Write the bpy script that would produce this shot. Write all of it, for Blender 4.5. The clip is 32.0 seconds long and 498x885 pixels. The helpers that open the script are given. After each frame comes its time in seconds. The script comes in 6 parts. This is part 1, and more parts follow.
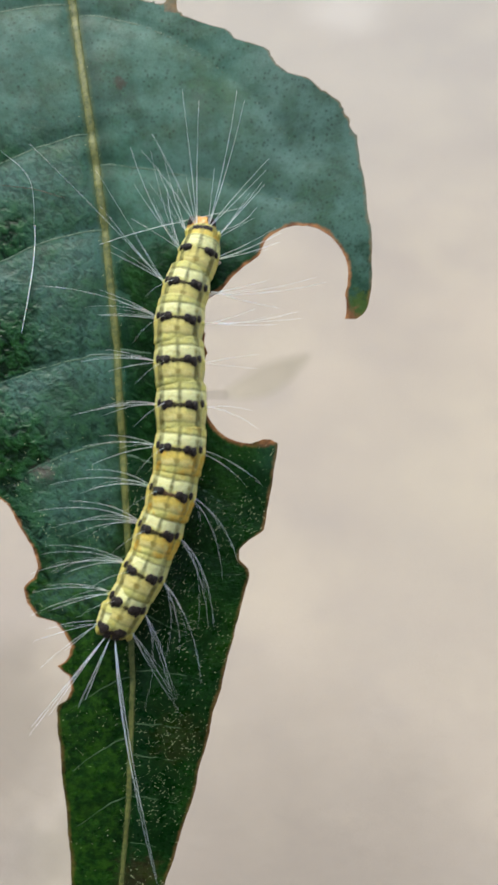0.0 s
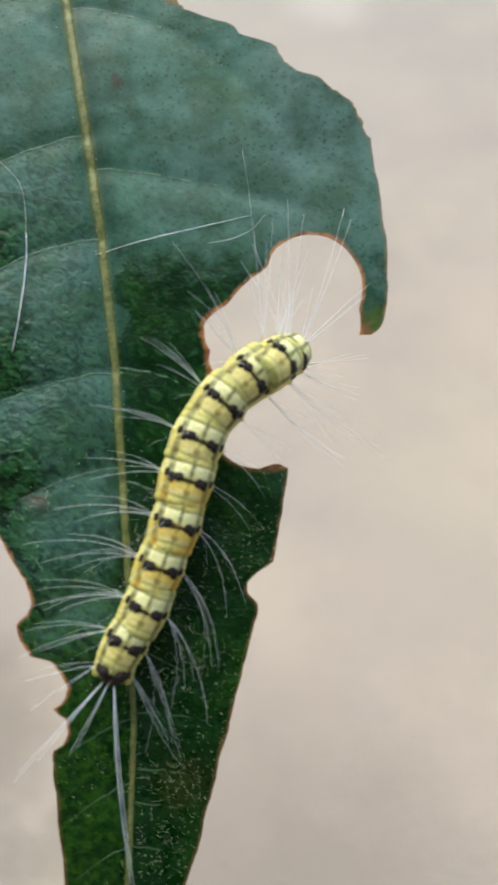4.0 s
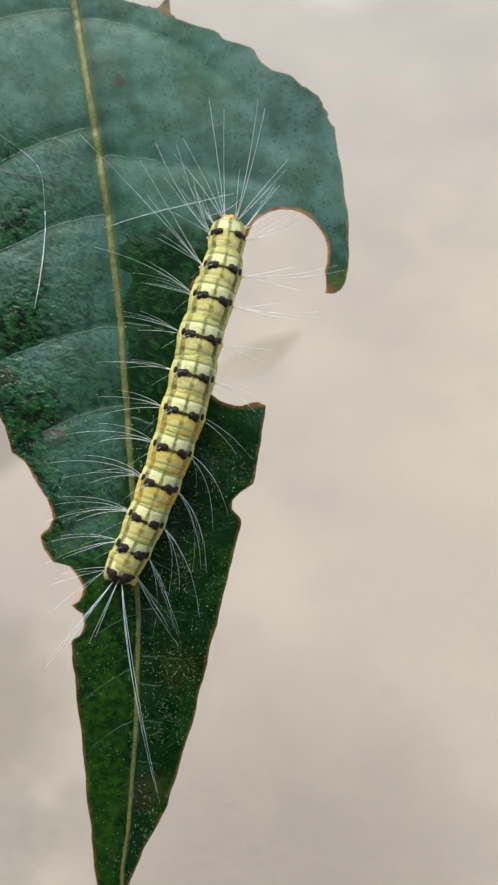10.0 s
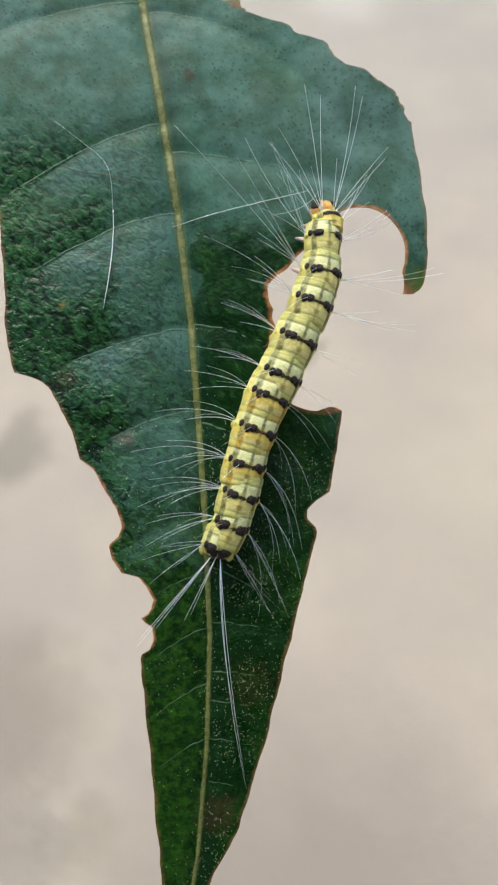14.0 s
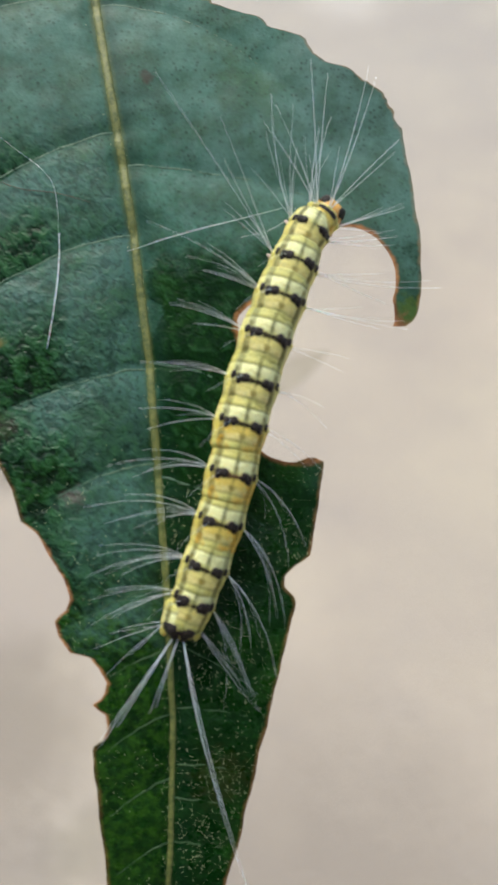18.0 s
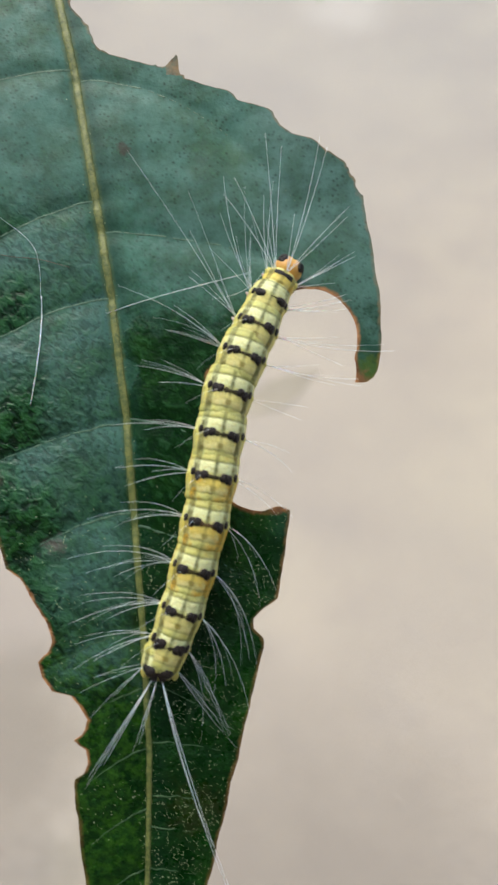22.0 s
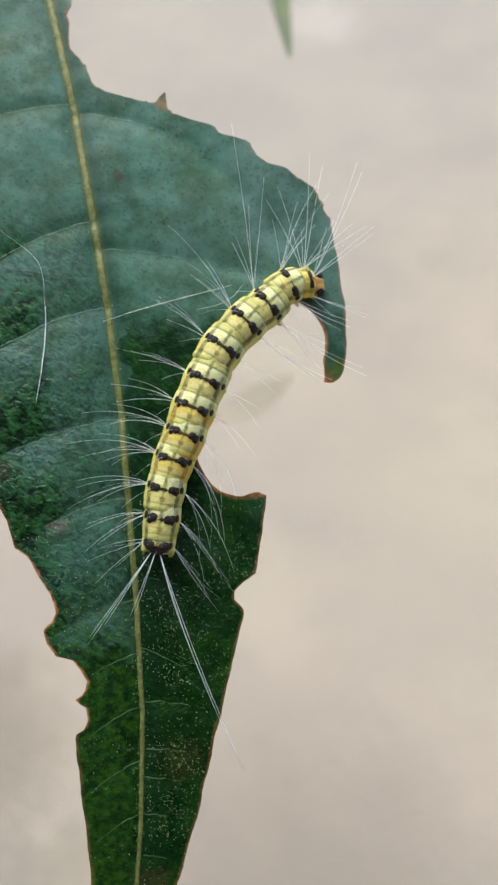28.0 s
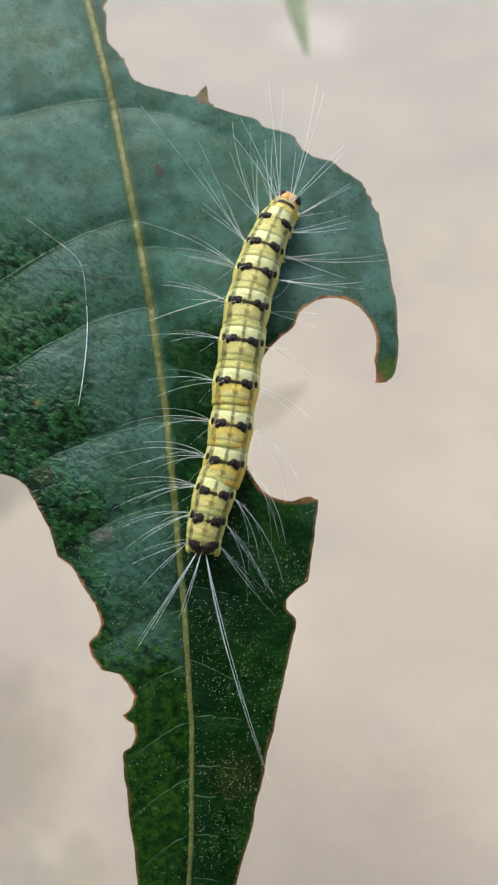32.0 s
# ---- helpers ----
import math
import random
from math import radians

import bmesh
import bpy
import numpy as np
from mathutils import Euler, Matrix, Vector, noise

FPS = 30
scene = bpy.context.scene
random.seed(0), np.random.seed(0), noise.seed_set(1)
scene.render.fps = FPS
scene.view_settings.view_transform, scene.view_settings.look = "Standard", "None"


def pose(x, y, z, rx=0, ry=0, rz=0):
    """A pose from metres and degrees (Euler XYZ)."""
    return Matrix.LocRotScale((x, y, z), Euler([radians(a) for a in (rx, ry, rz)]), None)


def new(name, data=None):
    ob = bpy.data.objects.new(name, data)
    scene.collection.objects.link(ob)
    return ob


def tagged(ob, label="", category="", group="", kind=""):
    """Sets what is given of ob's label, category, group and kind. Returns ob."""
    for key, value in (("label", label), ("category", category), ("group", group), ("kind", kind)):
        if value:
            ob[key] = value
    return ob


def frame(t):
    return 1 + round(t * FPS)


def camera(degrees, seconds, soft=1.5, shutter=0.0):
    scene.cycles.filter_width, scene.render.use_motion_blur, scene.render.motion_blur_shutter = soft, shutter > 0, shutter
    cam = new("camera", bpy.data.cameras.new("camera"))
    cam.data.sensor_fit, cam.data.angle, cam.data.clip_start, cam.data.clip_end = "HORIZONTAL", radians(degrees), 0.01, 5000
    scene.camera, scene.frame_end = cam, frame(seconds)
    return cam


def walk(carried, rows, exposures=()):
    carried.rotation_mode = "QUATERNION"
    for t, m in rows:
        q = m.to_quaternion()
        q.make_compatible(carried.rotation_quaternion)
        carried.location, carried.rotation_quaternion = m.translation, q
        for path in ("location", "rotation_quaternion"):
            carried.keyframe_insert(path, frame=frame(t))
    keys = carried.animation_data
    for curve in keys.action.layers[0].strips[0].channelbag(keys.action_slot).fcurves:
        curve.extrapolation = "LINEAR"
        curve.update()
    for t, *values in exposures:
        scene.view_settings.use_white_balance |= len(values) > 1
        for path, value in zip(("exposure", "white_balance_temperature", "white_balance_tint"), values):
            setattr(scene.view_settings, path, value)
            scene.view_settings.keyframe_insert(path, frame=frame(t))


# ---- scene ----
# Leaf space: millimetres, x across the blade, y towards the leaf's base, z off its upper face.
MM = 0.001
LEAF_FRAME = pose(0, 0, 0.62, 40, 0, 0)


def view(x, y, z, rx, ry, rz):
    return LEAF_FRAME @ pose(x * MM, y * MM, z * MM, rx, ry, rz)


cam = camera(32, 32.0, soft=2.2, shutter=0.5)
walk(cam, [
    (0, view(3.24, -8.31, 66.19, 0.37, 0.12, 0.88)), (0.5, view(1.57, -10.85, 63.12, 0.54, 0.43, 0.64)),
    (1, view(0.48, -11.70, 59.77, 0.48, 0.46, 0.46)), (1.5, view(-1.67, -10.38, 57.69, 0.25, 1.15, 0.40)),
    (2, view(-1.45, -10.82, 57.66, 0.39, 0.68, 0.36)), (2.5, view(-2.74, -8.02, 59.32, 0.07, -0.23, 0.81)),
    (3, view(0.85, -6.00, 59.21, -0.06, -0.45, 0.88)), (3.5, view(-1.13, -6.38, 59.89, -0.02, -0.46, 0.88)),
    (4, view(1.51, -6.10, 61.92, -0.04, -0.91, 0.74)), (4.5, view(3.83, -6.72, 65.81, 0.22, -0.76, 0.74)),
    (6.5, view(2.78, -11.67, 65.62, -1.51, -0.46, 0.22)), (7, view(-0.10, -9.12, 67.10, -1.20, -0.71, 0.55)),
    (7.5, view(2.56, -11.21, 65.77, -1.10, -0.17, 0.35)), (8, view(2.54, -12.00, 65.40, -1.08, -0.26, 0.28)),
    (8.5, view(3.16, -12.40, 65.95, -1.03, -0.61, 0.24)), (9, view(4.77, -10.09, 70.15, -1.13, -0.20, 0.47)),
    (9.5, view(2.37, -11.15, 70.89, -1.18, 0.35, 0.44)), (10, view(3.39, -10.02, 73.96, -0.80, -0.38, 0.31)),
    (10.5, view(2.44, -10.00, 72.69, -0.64, -0.14, 0.50)), (11, view(0.46, -9.50, 73.44, -0.43, -0.11, 0.39)),
    (11.5, view(-1.97, -9.74, 75.14, -0.36, 0.32, 0.57)), (12, view(0.29, -9.70, 70.85, -0.82, -0.13, 0.38)),
    (12.5, view(-1.85, -10.59, 67.87, -0.34, -0.17, 0.41)), (13, view(-1.88, -11.43, 69.21, -0.67, -0.03, 0.25)),
    (13.5, view(-2.16, -10.67, 71.50, -0.31, 0.13, 0.39)), (15.5, view(-0.95, -11.30, 64.84, -0.01, 0.49, 0.26)),
    (16, view(-1.25, -12.59, 61.29, 0.15, -0.09, 0.03)), (16.5, view(3.65, -7.30, 62.19, -0.38, 0.30, -0.00)),
    (17, view(1.89, -9.58, 62.38, -0.40, 0.97, -0.46)), (17.5, view(-0.12, -6.14, 62.43, 0.51, 0.83, 0.06)),
    (18, view(0.68, -6.39, 61.74, -0.16, 0.62, -0.07)), (18.5, view(2.24, -7.51, 59.97, -0.18, 0.53, -0.18)),
    (19, view(1.10, -6.08, 60.31, -0.28, 0.59, -0.05)), (19.5, view(-2.78, -6.30, 57.73, -0.42, 0.09, -0.00)),
    (20, view(-0.16, -5.85, 57.21, -0.48, 0.01, -0.15)), (20.5, view(0.31, -4.28, 60.40, -0.23, 0.11, -0.08)),
    (21, view(0.19, -3.04, 63.17, -0.59, 0.17, -0.09)), (21.5, view(-0.07, -1.37, 66.36, -0.11, -0.04, -0.36)),
    (22, view(3.03, -3.09, 65.81, 0.24, 0.71, -0.35)), (22.5, view(3.81, -4.54, 66.29, 0.26, 0.88, -0.25)),
    (23, view(3.58, -5.24, 67.52, 0.63, 0.37, -0.31)), (23.5, view(3.15, -5.96, 66.55, 0.11, 0.56, -0.42)),
    (24, view(4.21, -6.59, 65.42, 0.31, 0.62, -0.48)), (24.5, view(2.99, -7.11, 64.23, -0.12, 0.42, -0.64)),
    (26.5, view(5.16, -4.25, 71.34, 0.68, 0.00, -0.50)), (27, view(1.86, -6.77, 70.85, 0.13, 0.30, -0.68)),
    (27.5, view(0.69, -4.79, 72.12, 0.53, -0.63, -0.43)), (28, view(2.83, -4.35, 74.43, 0.74, -0.77, -0.49)),
    (28.5, view(3.03, -5.18, 74.67, 0.95, -0.21, -0.72)), (29, view(1.88, -3.77, 75.05, 1.15, -0.58, -0.65)),
    (29.5, view(3.03, -3.65, 76.78, 1.02, -0.67, -0.74)), (30, view(6.23, -6.47, 78.22, 1.43, -0.60, -0.98)),
    (30.5, view(5.22, -4.49, 77.73, 1.07, -0.18, -0.78)), (31, view(-1.54, -5.96, 74.77, 1.07, -0.27, -0.68)),
    (31.5, view(-1.21, -4.70, 73.42, 1.48, -0.63, -0.85)), (32, view(-1.38, -5.00, 71.62, 1.54, -0.85, -1.01)),
])
cam.data.dof.use_dof = True
cam.data.dof.focus_distance = 0.0690
cam.data.dof.aperture_fstop = 50.0

# ---- light: a bright, hazy sky with a veiled sun ----
world = bpy.data.worlds.new("sky")
scene.world = world
world.use_nodes = True
wn = world.node_tree
sky = wn.nodes.new("ShaderNodeTexSky")
sky.sky_type, sky.sun_disc = "NISHITA", False
SUN_UP, SUN_ROUND = radians(60), radians(-25)
sky.sun_elevation, sky.sun_rotation = SUN_UP, SUN_ROUND
sky.dust_density, sky.air_density, sky.ozone_density = 2.5, 1.0, 0.6
wn.nodes["Background"].inputs["Strength"].default_value = 0.15
wn.links.new(sky.outputs["Color"], wn.nodes["Background"].inputs["Color"])
sun = new("sun", bpy.data.lights.new("sun", "SUN"))
sun.data.energy, sun.data.angle, sun.data.color = 1.5, radians(40), (1.0, 0.95, 0.87)
sun.matrix_world = Matrix.Rotation(-SUN_ROUND, 4, "Z") @ Matrix.Rotation(radians(90) - SUN_UP, 4, "X").inverted()
scene.view_settings.exposure = 0.90


# ---- materials ----
class Shader:
    """A short way to write node trees."""

    def __init__(self, name):
        self.mat = bpy.data.materials.new(name)
        self.mat.use_nodes = True
        self.tree = self.mat.node_tree
        self.bsdf = self.tree.nodes["Principled BSDF"]
        self.coord = self.tree.nodes.new("ShaderNodeTexCoord").outputs["Object"]

    def put(self, socket, value):
        if isinstance(value, bpy.types.NodeSocket):
            self.tree.links.new(value, socket)
        elif value is not None:
            socket.default_value = value

    def set(self, **values):
        for key, value in values.items():
            name = key.replace("_", " ").title()
            name = {"Ior": "IOR", "Specular": "Specular IOR Level", "Subsurface": "Subsurface Weight", "Transmission": "Transmission Weight",
                    "Coat": "Coat Weight"}.get(name, name)
            if name == "Base Color" and isinstance(value, tuple):
                value = (*value, 1)
            self.put(self.bsdf.inputs[name], value)
        return self

    def math(self, op, a, b=None, c=None):
        n = self.tree.nodes.new("ShaderNodeMath")
        n.operation = op
        for i, v in enumerate((a, b, c)):
            self.put(n.inputs[i], v)
        return n.outputs[0]

    def xyz(self):
        n = self.tree.nodes.new("ShaderNodeSeparateXYZ")
        self.put(n.inputs[0], self.coord)
        return n.outputs

    def moved(self, location=(0, 0, 0), scale=(1, 1, 1)):
        n = self.tree.nodes.new("ShaderNodeMapping")
        self.put(n.inputs["Vector"], self.coord)
        n.inputs["Location"].default_value, n.inputs["Scale"].default_value = location, scale
        return n.outputs[0]

    def turned(self, degrees, stretch):
        """Coordinates turned about z and stretched along the new x."""
        n = self.tree.nodes.new("ShaderNodeMapping")
        n.vector_type = "TEXTURE"
        self.put(n.inputs["Vector"], self.coord)
        n.inputs["Rotation"].default_value, n.inputs["Scale"].default_value = (0, 0, radians(degrees)), (stretch, 1, 1)
        return n.outputs[0]

    def noise(self, size, detail=4, rough=0.6, vector=None, warp=0.0):
        n = self.tree.nodes.new("ShaderNodeTexNoise")
        self.put(n.inputs["Vector"], vector or self.coord)
        n.inputs["Scale"].default_value, n.inputs["Detail"].default_value = 1 / size, detail
        n.inputs["Roughness"].default_value, n.inputs["Distortion"].default_value = rough, warp
        return n.outputs["Fac"]

    def cells(self, size, feature="F1", vector=None):
        n = self.tree.nodes.new("ShaderNodeTexVoronoi")
        n.feature = feature
        self.put(n.inputs["Vector"], vector or self.coord)
        n.inputs["Scale"].default_value = 1 / size
        return n.outputs["Distance"]

    def ramp(self, fac, *stops):
        n = self.tree.nodes.new("ShaderNodeValToRGB")
        while len(n.color_ramp.elements) < len(stops):
            n.color_ramp.elements.new(0.5)
        for e, (at, col) in zip(n.color_ramp.elements, stops):
            e.position = at
            e.color = (*col, 1) if isinstance(col, tuple) else (col, col, col, 1)
        self.put(n.inputs[0], fac)
        return n.outputs[0]

    def between(self, value, low, high, to_low=0.0, to_high=1.0):
        n = self.tree.nodes.new("ShaderNodeMapRange")
        n.interpolation_type = "SMOOTHSTEP"
        for i, v in enumerate((value, low, high, to_low, to_high)):
            self.put(n.inputs[i], v)
        return n.outputs[0]

    def mix(self, fac, a, b, blend="MIX"):
        n = self.tree.nodes.new("ShaderNodeMix")
        n.data_type, n.blend_type = "RGBA", blend
        self.put(n.inputs[0], fac)
        for i, v in ((6, a), (7, b)):
            self.put(n.inputs[i], (*v, 1) if isinstance(v, tuple) else v)
        return n.outputs[2]

    def bump(self, height, depth, strength=1.0, under=None):
        n = self.tree.nodes.new("ShaderNodeBump")
        n.inputs["Distance"].default_value, n.inputs["Strength"].default_value = depth, strength
        self.put(n.inputs["Height"], height)
        self.put(n.inputs["Normal"], under)
        return n.outputs[0]

    def value(self, name):
        n = self.tree.nodes.new("ShaderNodeAttribute")
        n.attribute_name = name
        return n.outputs["Fac"]

    def near(self, x, y, radius):
        """1 inside a blotch round (x, y) on the leaf, in millimetres."""
        px, py, _ = self.xyz()
        d = self.math("SQRT", self.math("ADD", self.math("POWER", self.math("SUBTRACT", px, x * MM), 2.0),
                                        self.math("POWER", self.math("SUBTRACT", py, y * MM), 2.0)))
        d = self.math("ADD", d, self.math("MULTIPLY", self.math("SUBTRACT", self.noise(0.0007, 5), 0.5), radius * 2.2 * MM))
        return self.between(d, radius * 0.35 * MM, radius * MM, 1.0, 0.0)


def leaf_skin():
    s = Shader("leaf_skin")
    px, py, _ = s.xyz()
    big = s.noise(0.012, 5, 0.6)
    fine = s.noise(0.0009, 5, 0.65, warp=0.6)
    green = s.ramp(big, (0.34, (0.003, 0.018, 0.0025)), (0.52, (0.007, 0.042, 0.004)), (0.68, (0.022, 0.080, 0.007)))
    side = s.value("rib")
    half = s.math("MULTIPLY", s.between(side, -0.1, -0.5), s.between(py, 0.020, 0.010))
    green = s.mix(s.math("MULTIPLY", half, s.between(py, -0.022, -0.014, 0.0, 0.6)), green, s.ramp(s.noise(0.0014, 4, 0.7), (0.36, (0.004, 0.032, 0.006)), (0.64, (0.026, 0.112, 0.022))))
    green = s.mix(s.between(fine, 0.48, 0.66, 0, 0.6), green, (0.0015, 0.014, 0.003))
    light = s.noise(0.0005, 4, 0.75)
    green = s.mix(s.between(light, 0.53, 0.70, 0, 0.55), green, (0.030, 0.120, 0.020))
    # sky sheen painted grey-green over the broad part of the blade, missing in places
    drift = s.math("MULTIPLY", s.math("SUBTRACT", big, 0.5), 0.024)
    sky_sheen = s.between(s.math("ADD", py, drift), -0.028, 0.008)
    sway = s.math("MULTIPLY", s.math("SUBTRACT", s.noise(0.0026, 5, 0.65), 0.5), 0.009)
    wx, wy = s.math("ADD", px, sway), s.math("SUBTRACT", py, sway)
    right = s.math("MULTIPLY", s.between(wx, -0.0076, -0.0060), s.between(wy, 0.0085, 0.0045))
    sky_sheen = s.math("MULTIPLY", sky_sheen, s.math("SUBTRACT", 1.0, s.math("MULTIPLY", right, s.between(px, 0.0030, 0.0060, 0.96, 0))))
    # left of the midrib the painted sheen lies below each vein and along the rib, gone above the next vein
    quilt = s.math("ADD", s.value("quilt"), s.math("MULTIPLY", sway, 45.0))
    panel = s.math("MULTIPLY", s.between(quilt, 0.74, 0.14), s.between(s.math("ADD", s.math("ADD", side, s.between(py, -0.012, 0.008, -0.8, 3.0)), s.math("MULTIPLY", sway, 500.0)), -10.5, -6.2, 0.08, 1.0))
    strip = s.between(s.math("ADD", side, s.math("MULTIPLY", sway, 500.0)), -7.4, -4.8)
    left_sheen = s.math("MULTIPLY", s.math("MAXIMUM", panel, s.math("MULTIPLY", strip, s.between(quilt, 0.35, 1.0, 0.95, 0.6))), s.between(wy, -0.0225, -0.0175))
    left_sheen = s.math("ADD", s.math("MULTIPLY", left_sheen, 0.82), s.between(py, -0.012, 0.012, 0.02, 0.22))
    sky_sheen = s.math("ADD", s.math("MULTIPLY", sky_sheen, s.math("SUBTRACT", 1.0, half)), s.math("MULTIPLY", left_sheen, half))
    sheen_tone = s.ramp(s.noise(0.0016, 5, 0.7), (0.35, (0.030, 0.119, 0.072)), (0.65, (0.062, 0.185, 0.130)))
    sheen_tone = s.mix(s.between(s.noise(0.006, 4), 0.42, 0.66, 0, 0.45), sheen_tone, (0.024, 0.105, 0.044))
    sheen_tone = s.mix(s.between(py, 0.002, 0.024, 0, 0.75), sheen_tone, s.ramp(s.noise(0.0014, 5, 0.7), (0.35, (0.052, 0.141, 0.106)), (0.65, (0.098, 0.213, 0.173))))
    sheen_tone = s.mix(s.math("MULTIPLY", s.math("MULTIPLY", half, s.math("MAXIMUM", strip, panel)), 0.65), sheen_tone, (0.078, 0.160, 0.142))
    # more sheen painted in where the blade tilts, right of the rib
    sheen_tone = s.mix(s.math("MULTIPLY", s.near(1.0, 13.0, 9.0), 0.55), sheen_tone, (0.105, 0.200, 0.165))
    sheen_tone = s.mix(s.math("MULTIPLY", s.between(wx, 0.000, 0.006), s.between(wy, 0.002, 0.008, 0.1, 0.6)), sheen_tone, (0.098, 0.186, 0.160))
    green = s.mix(s.math("MULTIPLY", sky_sheen, s.between(s.noise(0.0035, 5, 0.65), 0.32, 0.66, 0.40, 0.95)), green, sheen_tone)
    green = s.mix(s.math("MULTIPLY", right, s.between(s.noise(0.003, 4, 0.6), 0.38, 0.62, 0.92, 0.30)), green, (0.002, 0.020, 0.003))
    grain = s.noise(0.00032, 3, 0.7)
    dull = s.between(py, 0.016, -0.002, 0.25, 1.0)
    green = s.mix(s.math("MULTIPLY", s.between(grain, 0.54, 0.70, 0, 0.45), dull), green, (0.024, 0.095, 0.022))
    green = s.mix(s.math("MULTIPLY", s.between(grain, 0.46, 0.32, 0, 0.55), dull), green, (0.002, 0.014, 0.003))
    # faint dark pits all over; leathery parts, their shading painted as short aslant creases and pale ridges
    speck = s.math("ADD", s.cells(0.00038, "F1", s.turned(-35, 1.25)), s.math("MULTIPLY", s.math("SUBTRACT", s.noise(0.00022, 3), 0.5), 0.40))
    dots = s.math("MULTIPLY", s.between(speck, 0.00, 0.40, 1, 0), s.between(s.noise(0.0024, 3), 0.28, 0.58, 0.15, 1.0))
    mask = s.math("MULTIPLY", s.between(side, -0.3, -1.2), s.math("MULTIPLY", s.between(py, 0.020, 0.012), s.between(py, -0.024, -0.019)))
    beside = s.math("MULTIPLY", s.math("MULTIPLY", s.between(side, 0.3, 1.0), s.between(px, 0.0040, 0.0010)), s.math("MULTIPLY", s.between(py, 0.014, 0.008), s.between(py, -0.012, -0.006)))
    leather = s.noise(0.00058, 2.0, 0.5, s.turned(-42, 1.35), 0.45)
    depth = s.math("MULTIPLY", s.math("MAXIMUM", mask, s.math("MULTIPLY", beside, 0.5)), s.between(sky_sheen, 0.15, 0.85, 1.0, 0.42))
    crease_shade = s.math("MULTIPLY", s.between(leather, 0.50, 0.38), depth)
    ridge_light = s.math("MULTIPLY", s.between(leather, 0.54, 0.68), depth)
    pits = s.math("MULTIPLY", dots, s.between(py, -0.010, 0.002, 0.10, 0.6))
    green = s.mix(s.math("MULTIPLY", ridge_light, 0.5), green, (0.040, 0.140, 0.050))
    green = s.mix(s.math("MAXIMUM", pits, s.math("MULTIPLY", crease_shade, 0.85)), green, (0.0015, 0.010, 0.003))
    low = s.math("MULTIPLY", s.between(py, -0.004, -0.014), s.between(px, -0.012, -0.003, 0.45, 1.0))
    pale = s.math("MULTIPLY", s.between(side, -0.05, -0.4), s.between(py, -0.014, -0.020))
    green = s.mix(s.math("MULTIPLY", pale, s.between(s.noise(0.0007, 5, 0.7), 0.40, 0.66, 0.0, 0.65)), green, (0.034, 0.110, 0.010))
    # a faint purple-brown bruise and small brown spots
    green = s.mix(s.math("MULTIPLY", s.near(-12.2, -10.4, 1.0), 0.24), green, (0.24, 0.10, 0.12))
    green = s.mix(s.math("MULTIPLY", s.near(-7.4, 20.2, 0.7), 0.6), green, (0.06, 0.028, 0.02))
    green = s.mix(s.math("MULTIPLY", s.near(-16.9, -5.6, 1.3), 0.2), green, (0.08, 0.045, 0.02))
    green = s.mix(s.math("MULTIPLY", s.near(-17.2, 0.4, 0.5), 0.6), green, (0.22, 0.17, 0.05))
    green = s.mix(s.math("MULTIPLY", s.near(-4.6, -40.5, 2.2), 0.3), green, (0.08, 0.028, 0.02))
    green = s.mix(s.math("MULTIPLY", s.near(11.4, 2.4, 1.9), 0.7), green, (0.06, 0.11, 0.012))
    green = s.mix(s.math("MULTIPLY", s.near(10.4, 1.9, 1.2), 0.8), green, (0.20, 0.085, 0.04))
    green = s.mix(s.math("MULTIPLY", s.near(4.3, -7.7, 0.6), 0.8), green, (0.12, 0.06, 0.03))
    green = s.mix(s.math("MULTIPLY", s.near(-1.8, -30.0, 2.6), 0.16), green, (0.07, 0.045, 0.012))
    # olive flush along the midrib, shade painted down the groove on its right
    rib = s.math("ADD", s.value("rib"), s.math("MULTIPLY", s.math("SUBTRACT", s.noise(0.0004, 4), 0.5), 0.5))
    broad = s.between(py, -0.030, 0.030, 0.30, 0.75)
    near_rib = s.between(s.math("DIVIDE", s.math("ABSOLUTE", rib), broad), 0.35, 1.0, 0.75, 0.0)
    groove_shade = s.math("MULTIPLY", s.between(rib, 0.25, 0.6), s.between(rib, 0.8, 1.9, 1, 0))
    green = s.mix(s.math("MULTIPLY", groove_shade, s.between(py, -0.012, 0.004, 0.15, 0.38)), green, (0.006, 0.030, 0.020))
    green = s.mix(near_rib, green, (0.075, 0.105, 0.035))
    # dried rim along the margin, broad where it was eaten
    rim, eaten = s.value("rim"), s.value("cut")
    ragged = s.math("ADD", rim, s.math("MULTIPLY", s.math("SUBTRACT", s.noise(0.0008, 4), 0.5), 0.5))
    dry = s.math("MULTIPLY", s.between(ragged, 0.05, 0.32, 1, 0), s.math("ADD", s.math("MULTIPLY", eaten, 0.85), 0.06))
    green = s.mix(dry, green, s.ramp(s.noise(0.0011, 3), (0.35, (0.15, 0.055, 0.020)), (0.65, (0.48, 0.23, 0.09))))
    rough = s.math("ADD", s.between(s.noise(0.0011, 4), 0.3, 0.7, 0.27, 0.40), s.math("MULTIPLY", dry, 0.3))
    rough = s.math("ADD", rough, s.math("MULTIPLY", sky_sheen, 0.16))
    # blisters, strongest over the lower middle of the left half and beside the bite
    zone = s.math("MULTIPLY", s.between(py, 0.010, 0.001), s.between(px, -0.0085, -0.012))
    zone = s.math("MAXIMUM", zone, s.math("MULTIPLY", s.near(-3.0, 2.2, 6.5), 0.2))
    gloss = s.math("MAXIMUM", s.math("MULTIPLY", zone, 0.45), s.math("MULTIPLY", low, 0.35))
